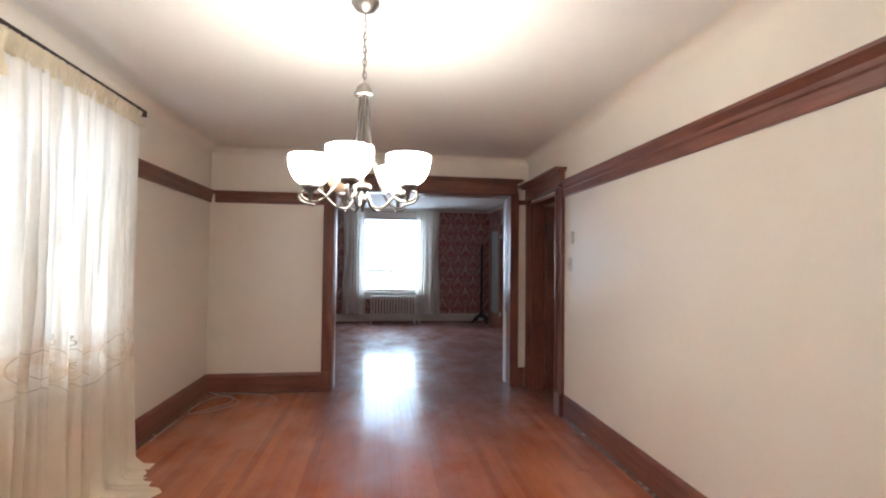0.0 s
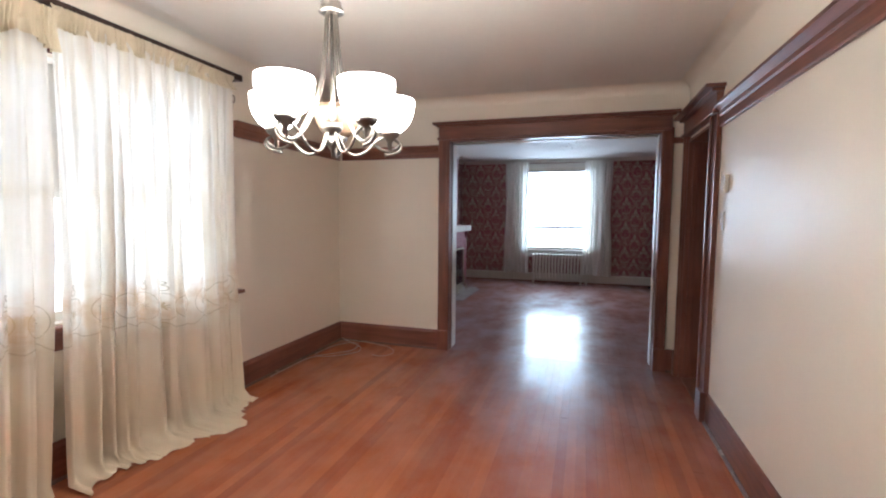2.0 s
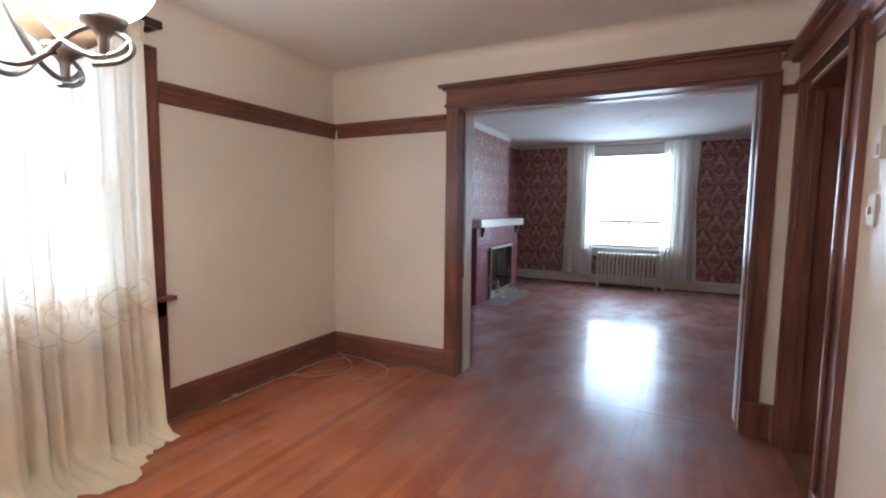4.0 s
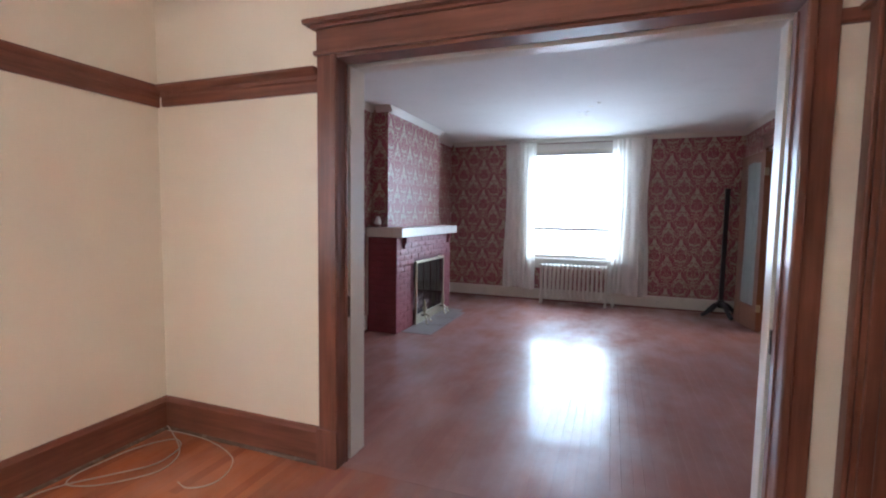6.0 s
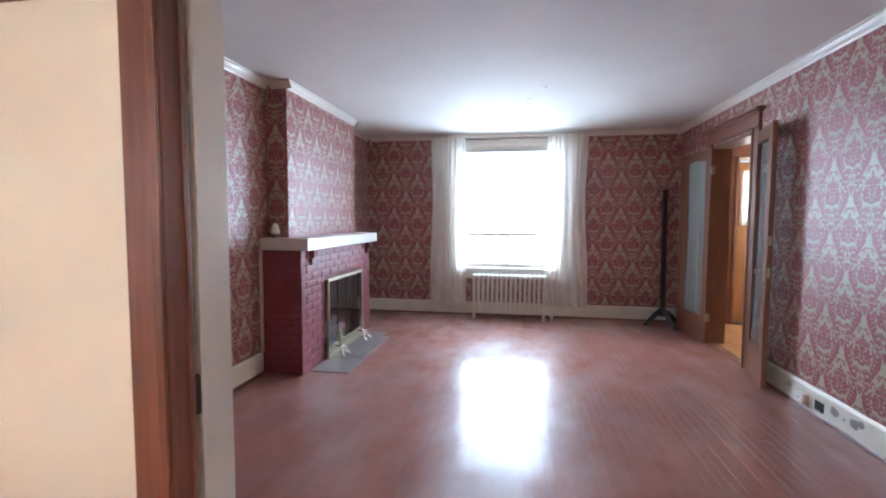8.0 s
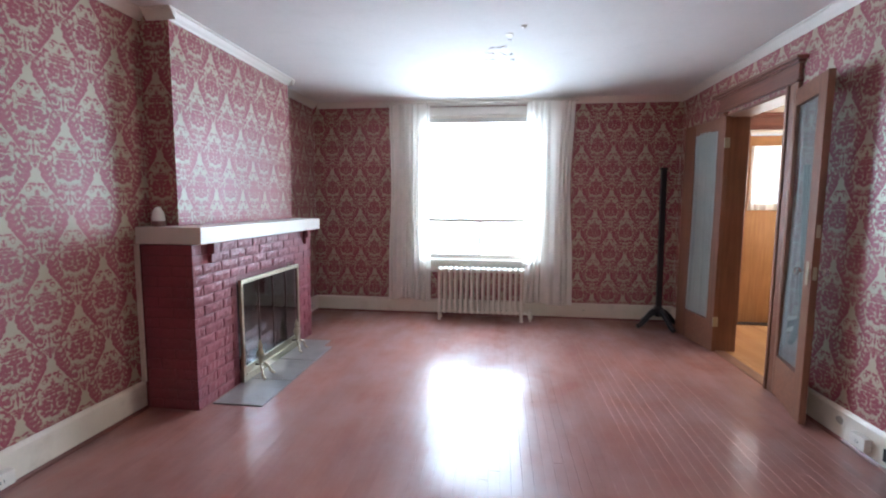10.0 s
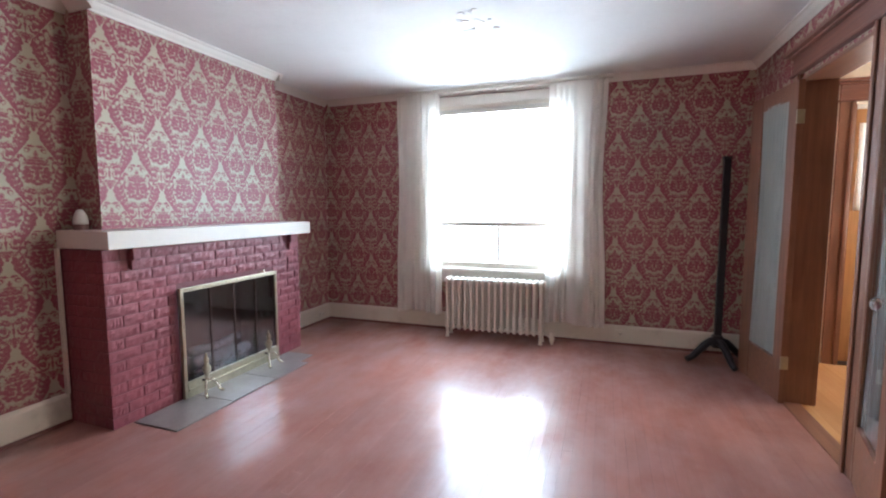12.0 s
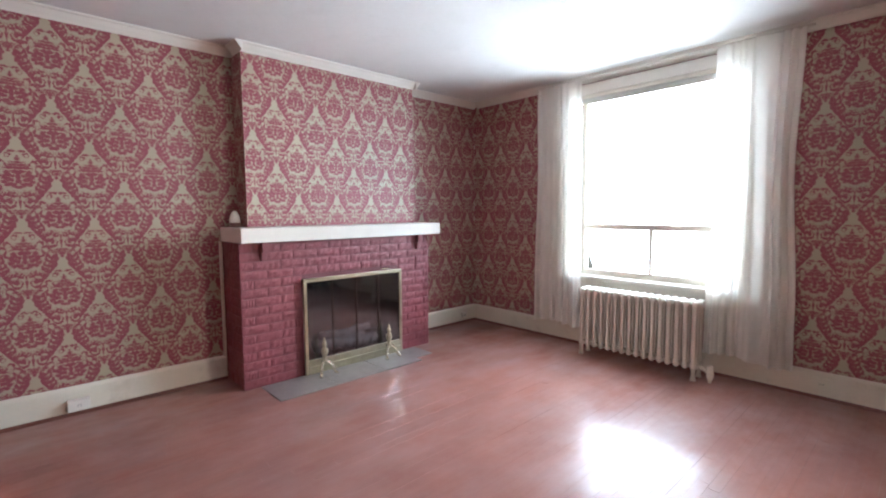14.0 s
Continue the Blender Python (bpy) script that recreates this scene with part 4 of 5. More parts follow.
def lay(y0, y1, z, m, length, off):
    """One course of bricks from y0 to y1 in the frame m."""
    at = y0 - off
    while at < y1 - 0.01:
        a, b = max(at, y0), min(at + length - 0.007, y1)
        if b - a > 0.02:
            ob = new("brick", brick(b - a, COURSE - 0.006, True))
            ob.parent = hearth
            ob.matrix_basis = m @ Matrix.Translation((a, -rb.uniform(0, 0.003), z + 0.0045))
        at += length


FRONT = Matrix.Translation((BX - 0.009, 0, 0)) @ Matrix.Rotation(radians(90), 4, "Z")
SIDE = Matrix.Translation((0, BY0 + 0.010, 0))
for c in range(16):
    z = c * COURSE
    off = 0.105 if c % 2 else 0.0
    if z + COURSE * 0.5 < FZ + 0.02:
        lay(BY0, FY0 - 0.004, z, FRONT, 0.21, off)
        lay(FY1 + 0.004, BY1, z, FRONT, 0.21, 0.105 - off)
    else:
        lay(BY0, BY1, z, FRONT, 0.21, off)
    lay(LX0 + 0.03, BX - 0.010, z, SIDE, 0.21, 0.105 - off)
mantel = part("mantel_shelf", box(LX0 + 0.002, -1.345, BY0 - 0.006, 9.67, 1.122, 1.233, bevel=0.004), WHITE, hearth, "thick white painted mantel shelf")
for y in (7.90, 9.42):
    br = box(BX, BX + 0.050, y - 0.022, y + 0.022, 1.045, 1.121, bevel=0.003)
    slab(br, BX, BX + 0.030, y - 0.022, y + 0.022, 0.985, 1.044, bevel=0.003)
    part("bracket", br, BRICK, hearth, "small painted mantel bracket")
part("edge_strip", box(LX0, LX0 + 0.028, BY0 - 0.022, BY0 - 0.004, 0.19, 1.12, bevel=0.002), TRIM, hearth, "cream strip beside the brick")
for i, long in enumerate((0.46, 0.46, 0.40, 0.20)):
    y0 = 7.84 + i * 0.46 - (0.06 if i == 3 else 0.0)
    part("slate_slab", box(BX + 0.012, -1.035 - (0.0, 0.004, 0.0, 0.09)[i], y0 + 0.002, y0 + long - 0.002, -0.004, 0.007 + 0.001 * (i % 3), bevel=0.002), SLATE, hearth, "dull grey hearth slab")

screen = thing("fire_screen", "brass-framed fireplace screen with smoked glass doors", "fire screen")
SX0, SX1 = -1.398, -1.372
part("top_bar", box(SX0, SX1, 8.200, 9.195, 0.775, 0.806, bevel=0.003), BRASS, screen)
for y0 in (8.200, 9.167):
    part("side_bar", box(SX0 + 0.001, SX1 - 0.001, y0, y0 + 0.028, 0.008, 0.775, bevel=0.003), BRASS, screen)
part("bottom_panel", box(SX0 + 0.001, SX1 - 0.001, 8.228, 9.167, 0.008, 0.125, bevel=0.003), BRASS, screen)
part("bottom_rib", box(SX1 - 0.001, SX1 + 0.010, 8.228, 9.167, 0.060, 0.074, bevel=0.003), BRASS, screen)
for i in range(4):
    y0 = 8.228 + i * 0.2348
    door = part("glass_door", box(SX0 + 0.008, SX0 + 0.013, y0 + 0.006, y0 + 0.229, 0.128, 0.772), SMOKED, screen, "smoked glass door")
    door.visible_shadow = False
    for a in (y0 + 0.001, y0 + 0.2278):
        part("door_edge", box(SX0 + 0.004, SX0 + 0.017, a, a + 0.006, 0.127, 0.773), RODMAT, door)
part("damper_knob", tube([(-1.385, 8.98, 0.806), (-1.385, 8.98, 0.820), (-1.375, 9.02, 0.826), (-1.375, 9.05, 0.822)], 0.004), SHINY, screen)
grate = thing("fire_grate", "black iron grate with ash-grey logs in the firebox", "grate")
for i in range(6):
    y = 8.45 + i * 0.09
    part("grate_bar", tube([(-1.72, y, 0.10), (-1.50, y, 0.10), (-1.46, y, 0.18)], 0.008, 6), RODMAT, grate)
for y in (8.47, 8.88):
    part("foot", box(-1.72, -1.48, y, y + 0.012, 0.0, 0.095), RODMAT, grate)
for i, (y0, y1, z, x, r) in enumerate(((8.38, 9.02, 0.155, -1.58, 0.045), (8.42, 8.95, 0.150, -1.68, 0.042), (8.46, 8.98, 0.235, -1.63, 0.038))):
    part("log", tube([(x + 0.01 * math.sin(t * 9 + i), y0 + (y1 - y0) * t, z + 0.012 * math.sin(t * 6 + i)) for t in (0, 0.2, 0.4, 0.6, 0.8, 1)], [r, r * 1.1, r * 0.95, r * 1.05, r, r * 0.9], 10), LOGS, grate, "", True)


def andiron(y):
    a = thing("andiron", "polished brass andiron with a turned finial and curled feet", "andiron", (-1.315, y, 0.008), group="andirons at the fireplace")
    part("spindle", lathe([(0.012, 0.11), (0.020, 0.118), (0.012, 0.128), (0.018, 0.150), (0.030, 0.185), (0.028, 0.205), (0.012, 0.228), (0.016, 0.238), (0.020, 0.254), (0.010, 0.275), (0.005, 0.300), (0.002, 0.308)], n=16), BRASS, a, "", True)
    for s in (-1, 1):
        pts = smooth_line([(0.0, 0.0, 0.115), (0.02, s * 0.03, 0.100), (0.045, s * 0.055, 0.060), (0.05, s * 0.060, 0.030), (0.075, s * 0.075, 0.008)], 6)
        part("foot", tube(pts, [0.010 + 0.0035 * math.sin(i * 1.6) for i in range(len(pts))], 8), SHINY, a, "", True)
    part("log_bar", tube([(0, 0, 0.10), (-0.045, 0, 0.10)], 0.008, 8), RODMAT, a)


andiron(8.34)
andiron(8.995)
vase = thing("night_light", "small white teardrop ornament with a brown foot on the mantel", "ornament", (-1.70, 7.80, 1.233))
part("foot", lathe([(0.036, 0.0), (0.041, 0.006), (0.042, 0.030), (0.039, 0.036)], n=20), CLAY, vase, "brown glazed foot", True)
part("body", lathe([(0.040, 0.036), (0.041, 0.055), (0.036, 0.085), (0.026, 0.110), (0.016, 0.126), (0.003, 0.130)], n=20), CERAMIC, vase, "white ceramic body", True)

# ---- living room: window, curtains, radiator ----
win = thing("window_2", "white framed window with a wide upper pane and a low divided sash", "window", kind="structure")
for x0, x1 in ((LW0, LW0 + 0.035), (LW1 - 0.035, LW1)):
    part("jamb", box(x0, x1, LY1 - 0.01, LY1 + 0.22, LWZ0, LWZ1, bevel=0.002), WHITE, win)
for x0, x1 in ((LW0 - 0.11, LW0 + 0.002), (LW1 - 0.002, LW1 + 0.11)):
    part("casing", box(x0, x1, LY1 - 0.022, LY1, 0.706, 2.56, bevel=0.003), WHITE, win)
part("head_casing", box(LW0 + 0.002, LW1 - 0.002, LY1 - 0.022, LY1, LWZ1, 2.56, bevel=0.003), WHITE, win)
part("apron", box(LW0 - 0.11, LW1 + 0.11, LY1 - 0.020, LY1, 0.54, LWZ0 - 0.030, bevel=0.003), WHITE, win)
part("sill", box(LW0 - 0.13, LW1 + 0.13, LY1 - 0.065, LY1 + 0.16, LWZ0 - 0.028, LWZ0 + 0.004, bevel=0.005), WHITE, win)
for z0, z1, y in ((0.704, 0.760, 0.085), (1.160, 1.212, 0.086), (2.41, 2.46, 0.085)):
    part("sash_rail", box(LW0 + 0.035, LW1 - 0.035, LY1 + y, LY1 + y + 0.035, z0, z1, bevel=0.003), TRIM, win)
for x0 in (LW0 + 0.035, LW1 - 0.075):
    part("sash_stile", box(x0, x0 + 0.040, LY1 + 0.084, LY1 + 0.122, 0.76, 2.41, bevel=0.003), TRIM, win)
part("muntin", box(0.291, 0.323, LY1 + 0.088, LY1 + 0.118, 0.760, 1.160, bevel=0.002), TRIM, win)
for x0, x1, z0, z1 in ((LW0 + 0.07, 0.291, 0.76, 1.16), (0.323, LW1 - 0.07, 0.76, 1.16), (LW0 + 0.07, LW1 - 0.07, 1.212, 2.41)):
    part("pane", box(x0, x1, LY1 + 0.100, LY1 + 0.104, z0, z1), GLASS, win).visible_shadow = False
blind = thing("roller_blind", "cream roller blind rolled up at the head of the window", "blind")
part("roller", lathe([(0.032, 0), (0.032, 1.37)], n=18), BLIND, blind, "", True).matrix_basis = pose(LW0 + 0.045, LY1 + 0.035, 2.425, 0, 90, 0)
part("fabric", box(LW0 + 0.05, LW1 - 0.05, LY1 + 0.003, LY1 + 0.006, 2.385, 2.425), BLIND, blind)
part("hem_bar", box(LW0 + 0.05, LW1 - 0.05, LY1 - 0.002, LY1 + 0.012, 2.372, 2.388, bevel=0.003), TRIM, blind)
part("valance", box(LW0 + 0.04, LW1 - 0.04, LY1 - 0.012, LY1 - 0.004, 2.425, 2.515, bevel=0.002), TRIM, blind)
rod = thing("curtain_rod", "thin white curtain rod under the ceiling", "curtain rod")
part("rail", tube([(-0.83, 10.565, 2.585), (1.44, 10.565, 2.585)], 0.010), WHITE, rod, "", True)
for x in (-0.78, 0.31, 1.38):
    part("bracket", box(x - 0.008, x + 0.008, 10.565, LY1, 2.578, 2.592), WHITE, rod)
hung_curtain("sheer_curtain", "cream sheer curtain hung beside the window", SHEER, None, (-0.80, 10.56), (-0.30, 10.56), 2.585, 0.20, 6, 0.030, (0, -1), 21, spread=0.06, ragged=0.015, narrow=0.10)
hung_curtain("sheer_curtain", "cream sheer curtain hung beside the window", SHEER, None, (0.85, 10.56), (1.40, 10.56), 2.585, 0.19, 6, 0.030, (0, -1), 33, spread=0.10, ragged=0.015, narrow=0.12)

radiator = thing("radiator", "cream cast-iron column radiator under the window", "radiator", (-0.185, 10.445, 0))
N = 16
PITCH = 1.045 / N


def radiator_section():
    bm = bmesh.new()
    for y in (-0.062, 0.0, 0.062):
        tube([(0, y, 0.10), (0, y, 0.13), (0, y, 0.36), (0, y, 0.585), (0, y, 0.607)], [0.024, 0.019, 0.017, 0.019, 0.024], 10, bm)
    for z, h in ((0.105, 0.030), (0.607, 0.034)):
        tube([(0, -0.082, z), (0, -0.070, z), (0, 0.070, z), (0, 0.082, z)], [0.012, h * 0.75, h * 0.75, 0.012], 12, bm)
        tube([(-PITCH / 2, 0, z), (PITCH / 2, 0, z)], 0.022, 10, bm)
    return bm


first = part("section", radiator_section(), RADI, radiator, "", True)
first.matrix_basis = pose(PITCH / 2, 0, 0)
for i in range(1, N):
    o = first.copy()
    scene.collection.objects.link(o)
    o.matrix_basis = pose(PITCH * (i + 0.5), 0, 0)
for x in (PITCH / 2, PITCH * (N - 0.5)):
    for y in (-0.062, 0.062):
        part("leg", lathe([(0.024, 0.0), (0.018, 0.02), (0.016, 0.06), (0.022, 0.10)], (x, y, 0), 10), RADI, radiator, "", True)
valve = part("valve", lathe([(0.016, 0.02), (0.026, 0.05), (0.026, 0.085), (0.016, 0.10), (0.020, 0.115), (0.020, 0.130)], (1.045 + 0.075, -0.02, 0), 14), RADI, radiator, "painted radiator valve", True)
part("pipe", tube([(1.045, 0, 0.10), (1.045 + 0.04, -0.01, 0.085), (1.045 + 0.075, -0.02, 0.070)], 0.014, 10), RADI, radiator, "", True)
part("riser", tube([(1.12, -0.02, -0.01), (1.12, -0.02, 0.03)], 0.012, 10), RADI, radiator)

# flaking paint and an old hook on the ceiling
rm = random.Random(5)
for i in range(14):
    x, y = 0.54 + rm.uniform(-0.14, 0.10), 8.85 + rm.uniform(-0.32, 0.34)
    r = rm.uniform(0.013, 0.036)
    bm = bmesh.new()
    vs = [bm.verts.new((x + r * (0.6 + 0.6 * rm.random()) * math.cos(k * 0.785), y + r * (0.6 + 0.6 * rm.random()) * math.sin(k * 0.785), LC - 0.0015 - 0.005 * rm.random())) for k in range(8)]
    bm.faces.new(vs[::-1])
    top = bmesh.ops.extrude_face_region(bm, geom=list(bm.faces))
    for v in top["geom"]:
        if isinstance(v, bmesh.types.BMVert):
            v.co.z = LC + 0.001
    bmesh.ops.recalc_face_normals(bm, faces=bm.faces)
    setting("paint_flake", bm, CEIL_LR if i % 3 else TRIM, "curled flake of peeling ceiling paint", "peeling paint")
hook = thing("ceiling_hook", "small white hook screwed into the ceiling", "hook", (0.70, 8.40, LC))
part("plate", lathe([(0.022, 0.0), (0.020, -0.006), (0.006, -0.010)], n=14), WHITE, hook, "", True)
part("bend", tube([(0, 0, -0.006), (0, 0, -0.010), (0.006, 0, -0.014), (0.012, 0, -0.010)], 0.003, 6), WHITE, hook)

# ---- coat stand ----
stand = thing("coat_stand", "tall black wooden coat stand without its hooks", "coat stand", (2.370, 10.39, 0))
post = bmesh.new()
slab(post, -0.028, 0.028, -0.028, 0.028, 0.16, 1.80, bevel=0.005)
slab(post, -0.033, 0.033, -0.033, 0.033, 1.795, 1.82, bevel=0.004)
for v in post.verts:
    v.co.x += (v.co.z - 0.16) * 0.030
    v.co.y += (v.co.z - 0.16) * 0.125
part("post", post, BLACK, stand)
part("collar", box(-0.040, 0.040, -0.040, 0.040, 0.13, 0.24, bevel=0.008), BLACK, stand)
FOOT = smooth_line([(0.02, 0, 0.19), (0.09, 0, 0.165), (0.16, 0, 0.105), (0.21, 0, 0.055), (0.265, 0, 0.024)], 5)
for i in range(4):
    a = radians(20 + 90 * i)
    part("foot", tube([(p.x * math.cos(a), p.x * math.sin(a), p.z) for p in FOOT], [0.036 - 0.012 * k / len(FOOT) for k in range(len(FOOT))], 8), BLACK, stand, "", True)

# ---- glazed doors to the hall ----
glazed = thing("french_doorway", "oak door casing of the glazed doors to the hall", "doorway", kind="structure")
for p, inner in ((FD0 - 0.12, 1), (FD1 + 0.12, -1)):
    side_casing(glazed, p, 0.122, 2.25, LX1, -1, 1, OAK, plinth=False, inner=inner)
head_casing(glazed, FD0 - 0.12, FD1 + 0.12, 2.25, LX1, -1, 1, MAHO, 0.16)
for y, s in ((FD0, 1), (FD1, -1)):
    lo, hi = sorted((y, y + s * 0.022))
    part("jamb", box(LX1 - 0.018, LX1 + 0.19, lo, hi, 0, FDZ, bevel=0.003), OAK[2], glazed)
part("head_jamb", box(LX1 - 0.018, LX1 + 0.19, FD0 + 0.022, FD1 - 0.022, FDZ - 0.022, FDZ, bevel=0.003), OAK[1], glazed)
part("threshold", box(LX1 - 0.01, LX1 + 0.10, FD0 + 0.02, FD1 - 0.02, -0.018, 0.006, bevel=0.003), OAK[1], glazed)


def glazed_door(label, width, at, turn, knob):
    """One leaf: frame, tall pane, gathered net behind it; hinged at its origin, reaching along +x."""
    d = thing("french_door", label, "door", at, turn, group="glazed double doors")
    t, h = 0.019, 2.20
    st, fs = 0.115, 0.115 if knob else 0.19
    for x0, x1 in ((0, st), (width - fs, width)):
        part("stile", box(x0, x1, -t, t, 0.012, h, bevel=0.002), OAK[2], d)
    for z0, z1 in ((0.012, 0.30), (h - 0.115, h)):
        part("door_rail", box(st, width - fs, -t + 0.001, t - 0.001, z0, z1, bevel=0.002), OAK[0], d)
    part("pane", box(st, width - fs, -0.003, 0.001, 0.30, h - 0.115), GLASS, d).visible_shadow = False
    net = curtain("net", NET, (st - 0.01, 0.0), (width - fs + 0.01, 0.0), h - 0.10, 0.31, 9, 0.007, (0, 1), 50 + int(width * 100), nz=20)
    for v in net.verts:
        v.co.y = v.co.y * 0.6 + (0.012 if knob else 0.012)
    part("net_curtain", net, NET, d, "white gathered net curtain", True)
    for s in (-1, 1):
        for x0, x1, z0, z1 in ((st, st + 0.012, 0.30, h - 0.115), (width - fs - 0.012, width - fs, 0.30, h - 0.115)):
            lo, hi = sorted((s * 0.004, s * (t - 0.002)))
            if s < 0:
                part("glazing_bead", box(x0, x1, lo, hi, z0, z1), OAK[2], d)
    for z in (0.30, h - 0.24):
        part("hinge", box(-0.010, 0.004, -t - 0.004, t + 0.004, z - 0.045, z + 0.045, bevel=0.002), BRASS, d, "tarnished brass hinge")
    if knob:
        for z in (0.98, 1.24):
            part("latch_plate", box(width - 0.001, width + 0.002, -0.010, 0.010, z - 0.04, z + 0.04, bevel=0.0008), BRASS, d, "brass latch plate")
        for s in (-1, 1):
            part("rose", box(width - 0.075, width - 0.035, min(s * t, s * (t + 0.005)), max(s * t, s * (t + 0.005)), 0.90, 1.05, bevel=0.002), BRASS, d, "brass escutcheon plate")
            part("knob", lathe([(0.008, 0.0), (0.008, 0.030), (0.022, 0.036), (0.027, 0.048), (0.024, 0.060), (0.010, 0.066)], n=8), KNOB, d, "cut glass knob", False).matrix_basis = pose(width - 0.055, s * (t + 0.004), 0.985, -90 * s, 0, 0)
    return d


glazed_door("oak glazed door with a net curtain, folded back against the wall", 0.70, (2.590, 9.52, 0), 96.5, False)
glazed_door("oak glazed door with net curtain and glass knob, standing open", 0.64, (2.635, 8.665, 0), -104.0, True)

# ---- hall: front door ----
front = thing("front_door", "varnished oak front door with a small curtained window", "door")
part("stile", box(3.355, 3.45, 10.735, 10.775, 0.012, 2.19, bevel=0.002), GOLD[2], front)
part("stile", box(4.12, 4.215, 10.735, 10.775, 0.012, 2.19, bevel=0.002), GOLD[2], front)
part("door_rail", box(3.45, 4.12, 10.736, 10.774, 2.06, 2.19, bevel=0.002), GOLD[0], front)
part("panel", box(3.45, 4.12, 10.740, 10.770, 0.012, 1.42, bevel=0.002), GOLD[2], front)
part("muntin", box(3.735, 3.765, 10.738, 10.772, 1.42, 2.06, bevel=0.002), GOLD[2], front)
for x0, x1 in ((3.45, 3.735), (3.765, 4.12)):
    part("pane", box(x0, x1, 10.752, 10.756, 1.42, 2.06), GLASS, front).visible_shadow = False
part("net_curtain", curtain("net", NET, (3.40, 10.715), (4.16, 10.715), 2.07, 1.34, 8, 0.008, (0, -1), 77, nz=10), SHEER, front, "short white net curtain", True)
ecase = thing("front_doorway", "oak casing of the front door", "doorway", kind="structure")
side_casing(ecase, ED0 - 0.10, 0.105, 2.24, LY1, -1, 0, OAK, plinth=False)
side_casing(ecase, ED1 + 0.10, 0.105, 2.24, LY1, -1, 0, OAK, plinth=False, inner=-1)
head_casing(ecase, ED0 - 0.10, ED1 + 0.10, 2.24, LY1, -1, 0, MAHO, 0.17)
for x, s in ((ED0, 1), (ED1, -1)):
    lo, hi = sorted((x, x + s * 0.022))
    part("jamb", box(lo, hi, LY1 - 0.01, LY1 + 0.2, 0, EDZ - 0.002), OAK[2], ecase)
part("threshold", box(ED0 + 0.02, ED1 - 0.02, LY1 - 0.02, LY1 + 0.2, -0.018, 0.010, bevel=0.003), RODMAT, ecase)

# unseen window added around the lamp in the hall's east wall
hallwin = thing("window_3", "plain oak framed hall window, unseen and inferred", "window", kind="structure")
for y0, y1 in ((9.60, 9.65), (10.47, 10.52)):
    part("frame_stile", box(HX1 + 0.03, HX1 + 0.09, y0, y1, 1.02, 2.22, bevel=0.002), OAK[2], hallwin)
for z0, z1 in ((1.02, 1.07), (2.17, 2.22)):
    part("frame_rail", box(HX1 + 0.031, HX1 + 0.089, 9.65, 10.47, z0, z1, bevel=0.002), OAK[1], hallwin)
part("pane", box(HX1 + 0.058, HX1 + 0.062, 9.65, 10.47, 1.07, 2.17), GLASS, hallwin).visible_shadow = False

# ---- outlets and marks on the living room baseboards ----


def outlet(label, at, turn, wide_=0.075, tall=0.11, deep=0.012, mat=PLASTIC, slots=True):
    o = thing("wall_outlet", label, "outlet", at, turn)
    part("plate", box(-wide_ / 2, wide_ / 2, -deep, 0, -tall / 2, tall / 2, bevel=0.003), mat, o)
    if slots:
        for x in (-0.008, 0.008):
            part("slot", box(x - 0.0015, x + 0.0015, -deep - 0.001, -deep + 0.001, -0.008, 0.008), DARK, o)


outlet("round ivory outlet on the baseboard", (1.58, LY1 - 0.018, 0.11), 0, 0.11, 0.08, 0.014, TRIM)
outlet("small white outlet box near the corner", (LX0 + 0.018, 10.45, 0.09), 90, 0.07, 0.06, 0.03, WHITE)
outlet("white surface outlet box on the baseboard", (LX0 + 0.018, 6.77, 0.075), 90, 0.12, 0.07, 0.05, WHITE)
outlet("white surface outlet box on the baseboard", (LX1 - 0.018, 7.72, 0.085), -90, 0.11, 0.075, 0.04, WHITE)
outlet("open dark outlet with a missing cover", (LX1 - 0.018, 7.54, 0.085), -90, 0.10, 0.07, 0.004, DARK, False)
rm = random.Random(12)
for y, z, w in ((7.91, 0.12, 0.05), (7.385, 0.11, 0.07), (7.29, 0.10, 0.02), (7.20, 0.11, 0.07), (7.14, 0.13, 0.05)):
    bm = bmesh.new()
    vs = [bm.verts.new((0, w * (0.5 + 0.25 * rm.random()) * math.cos(t * 0.524), w * 0.7 * (0.5 + 0.3 * rm.random()) * math.sin(t * 0.524))) for t in range(12)]
    f = bm.faces.new(vs)
    r = bmesh.ops.extrude_face_region(bm, geom=[f])
    for v in r["geom"]:
        if isinstance(v, bmesh.types.BMVert):
            v.co.x -= 0.0015
    bmesh.ops.recalc_face_normals(bm, faces=bm.faces)
    o = setting("paint_chip", bm, GREY, "bare patch of chipped paint on the baseboard", "chipped paint")
    o.location = (LX1 - 0.0182, y, z)

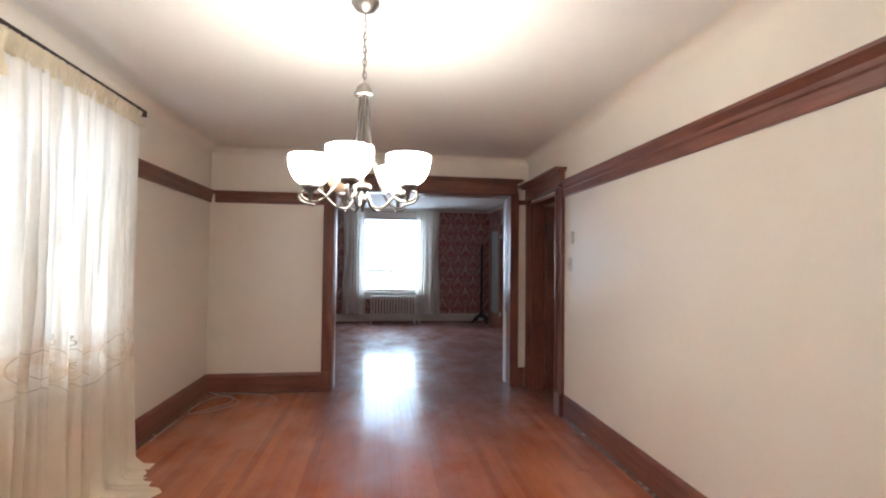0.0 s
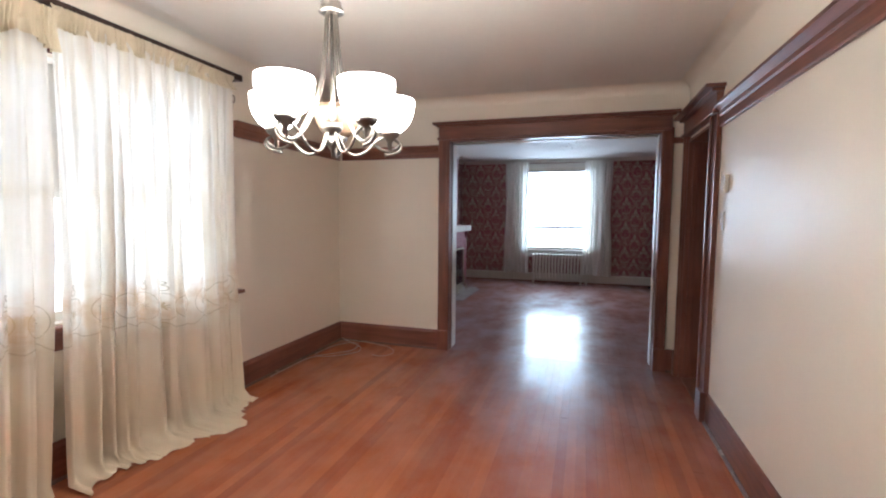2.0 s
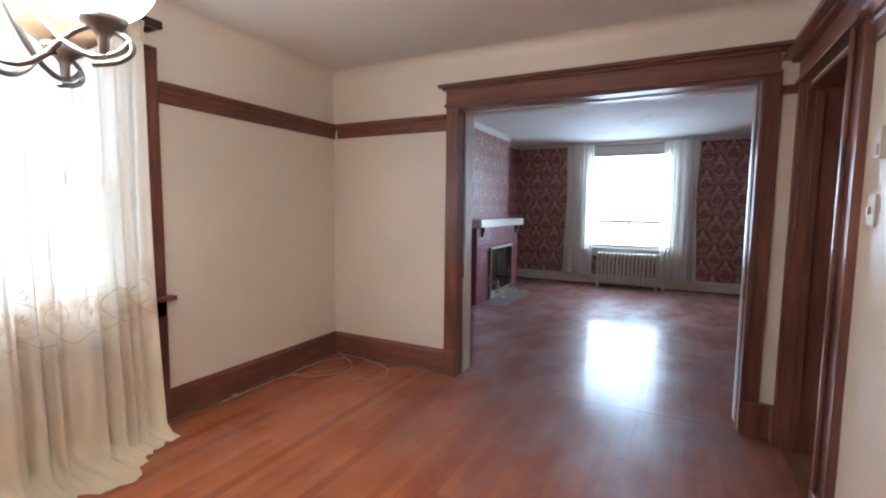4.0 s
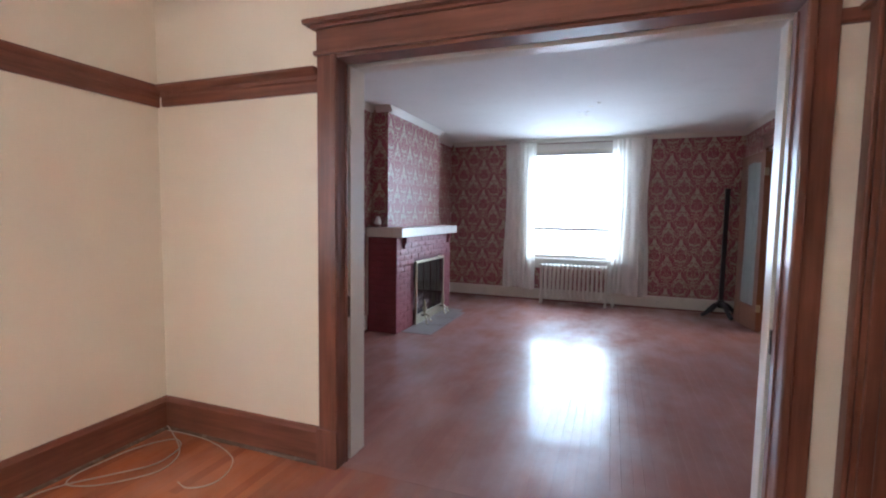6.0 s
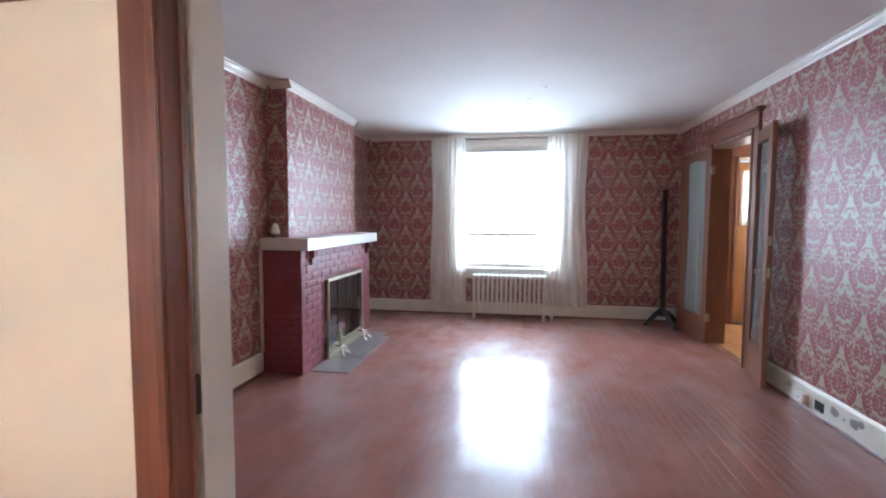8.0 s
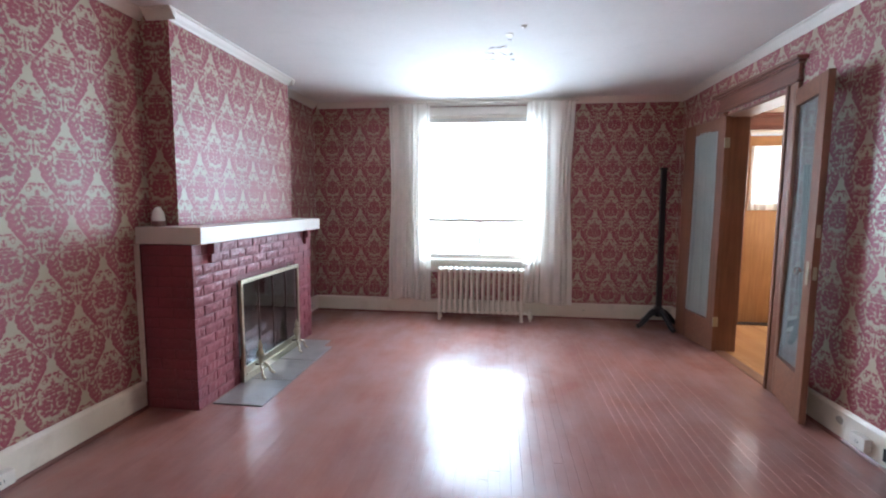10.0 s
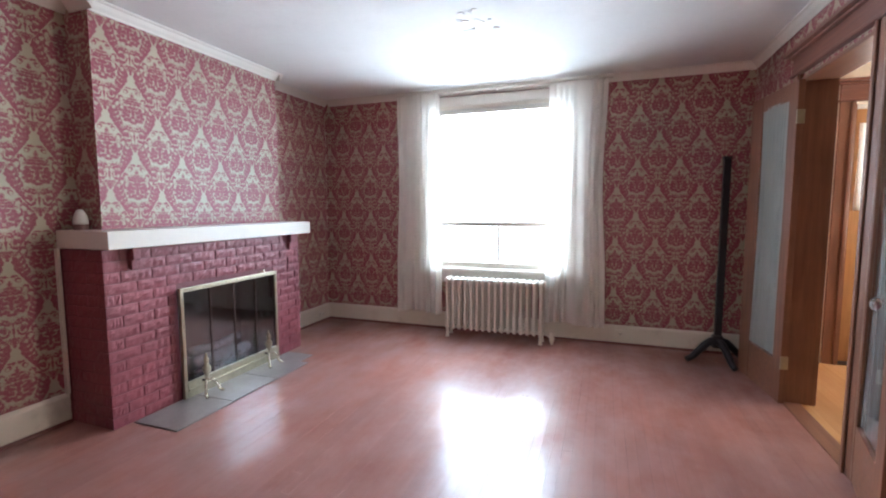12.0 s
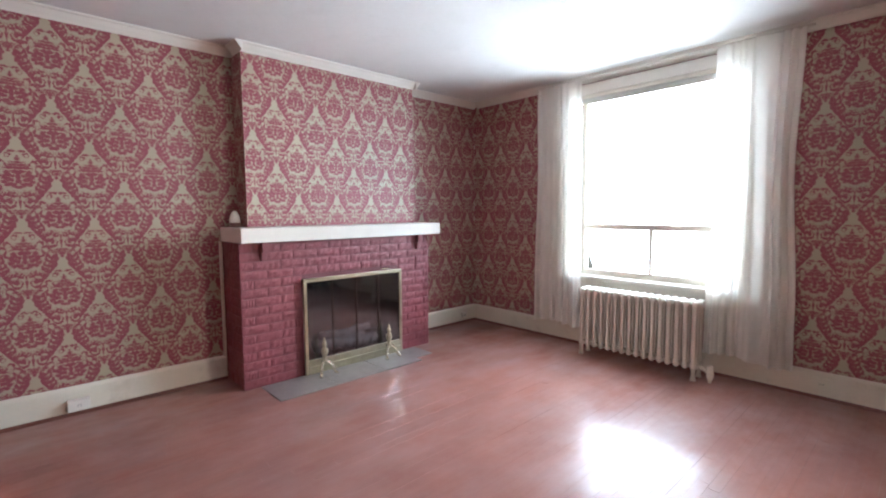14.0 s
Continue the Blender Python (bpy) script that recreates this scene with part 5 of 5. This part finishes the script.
# lifted paper edges in the two window-wall corners
rm = random.Random(9)
for x, way, zs in ((LX0, 1, (1.12, 1.45, 1.52, 1.80, 1.95, 2.36)), (LX1, -1, (0.60, 0.78, 1.05, 1.30, 1.62, 1.95))):
    bm = bmesh.new()
    for z0, z1 in zip(zs[::2], zs[1::2]):
        left, right = [], []
        for k in range(9):
            z = z0 + (z1 - z0) * k / 8
            w = 0.004 + 0.006 * rm.random()
            left.append(bm.verts.new((x + way * 0.003, LY1 - 0.004, z)))
            right.append(bm.verts.new((x + way * (0.003 + w), LY1 - 0.006 - 0.004 * rm.random(), z)))
        for k in range(8):
            bm.faces.new((left[k], right[k], right[k + 1], left[k + 1]))
    setting("paper_edge", bm, TRIM, "torn pale wallpaper edge lifting in the corner", "wallpaper edge")

# ---- floor boards ----


def boards(parent, x0, x1, y0, y1, width, material, seed, longest):
    """Strip flooring along y: every board an object of its own with eased edges."""
    rnd = random.Random(seed)
    x = x0
    while x < x1 - 0.004:
        w = min(width, x1 - x) - 0.0004
        y = y0
        while y < y1 - 0.01:
            end = y + rnd.uniform(0.55, 1.0) * longest
            if y1 - end < 0.5:
                end = y1
            e = 0.00025
            L = end - y - 0.001
            prof = [(0, -0.018), (w, -0.018), (w, -e), (w - e, 0), (e, 0), (0, -e)]
            vs = [(px, 0, pz) for px, pz in prof] + [(px, L, pz) for px, pz in prof]
            fs = [(i, (i + 1) % 6, (i + 1) % 6 + 6, i + 6) for i in range(6)] + [(5, 4, 3, 2, 1, 0), (6, 7, 8, 9, 10, 11)]
            me = bpy.data.meshes.new("floor_board")
            me.from_pydata(vs, [], [f[::-1] for f in fs])
            me.materials.append(material)
            ob = new("floor_board", me)
            ob.parent = parent
            ob.matrix_basis = pose(x, y, rnd.uniform(-0.0003, 0.0003), rnd.uniform(-0.012, 0.012), rnd.uniform(-0.22, 0.22), 0)
            y = end
        x += width


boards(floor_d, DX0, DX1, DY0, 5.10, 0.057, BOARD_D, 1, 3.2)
boards(floor_l, LX0, LX1, 5.17, LY1, 0.057, BOARD_L, 2, 2.6)
boards(floor_h, LX1 + 0.10, HX1, 5.2, LY1, 0.057, BOARD_H, 3, 3.0)
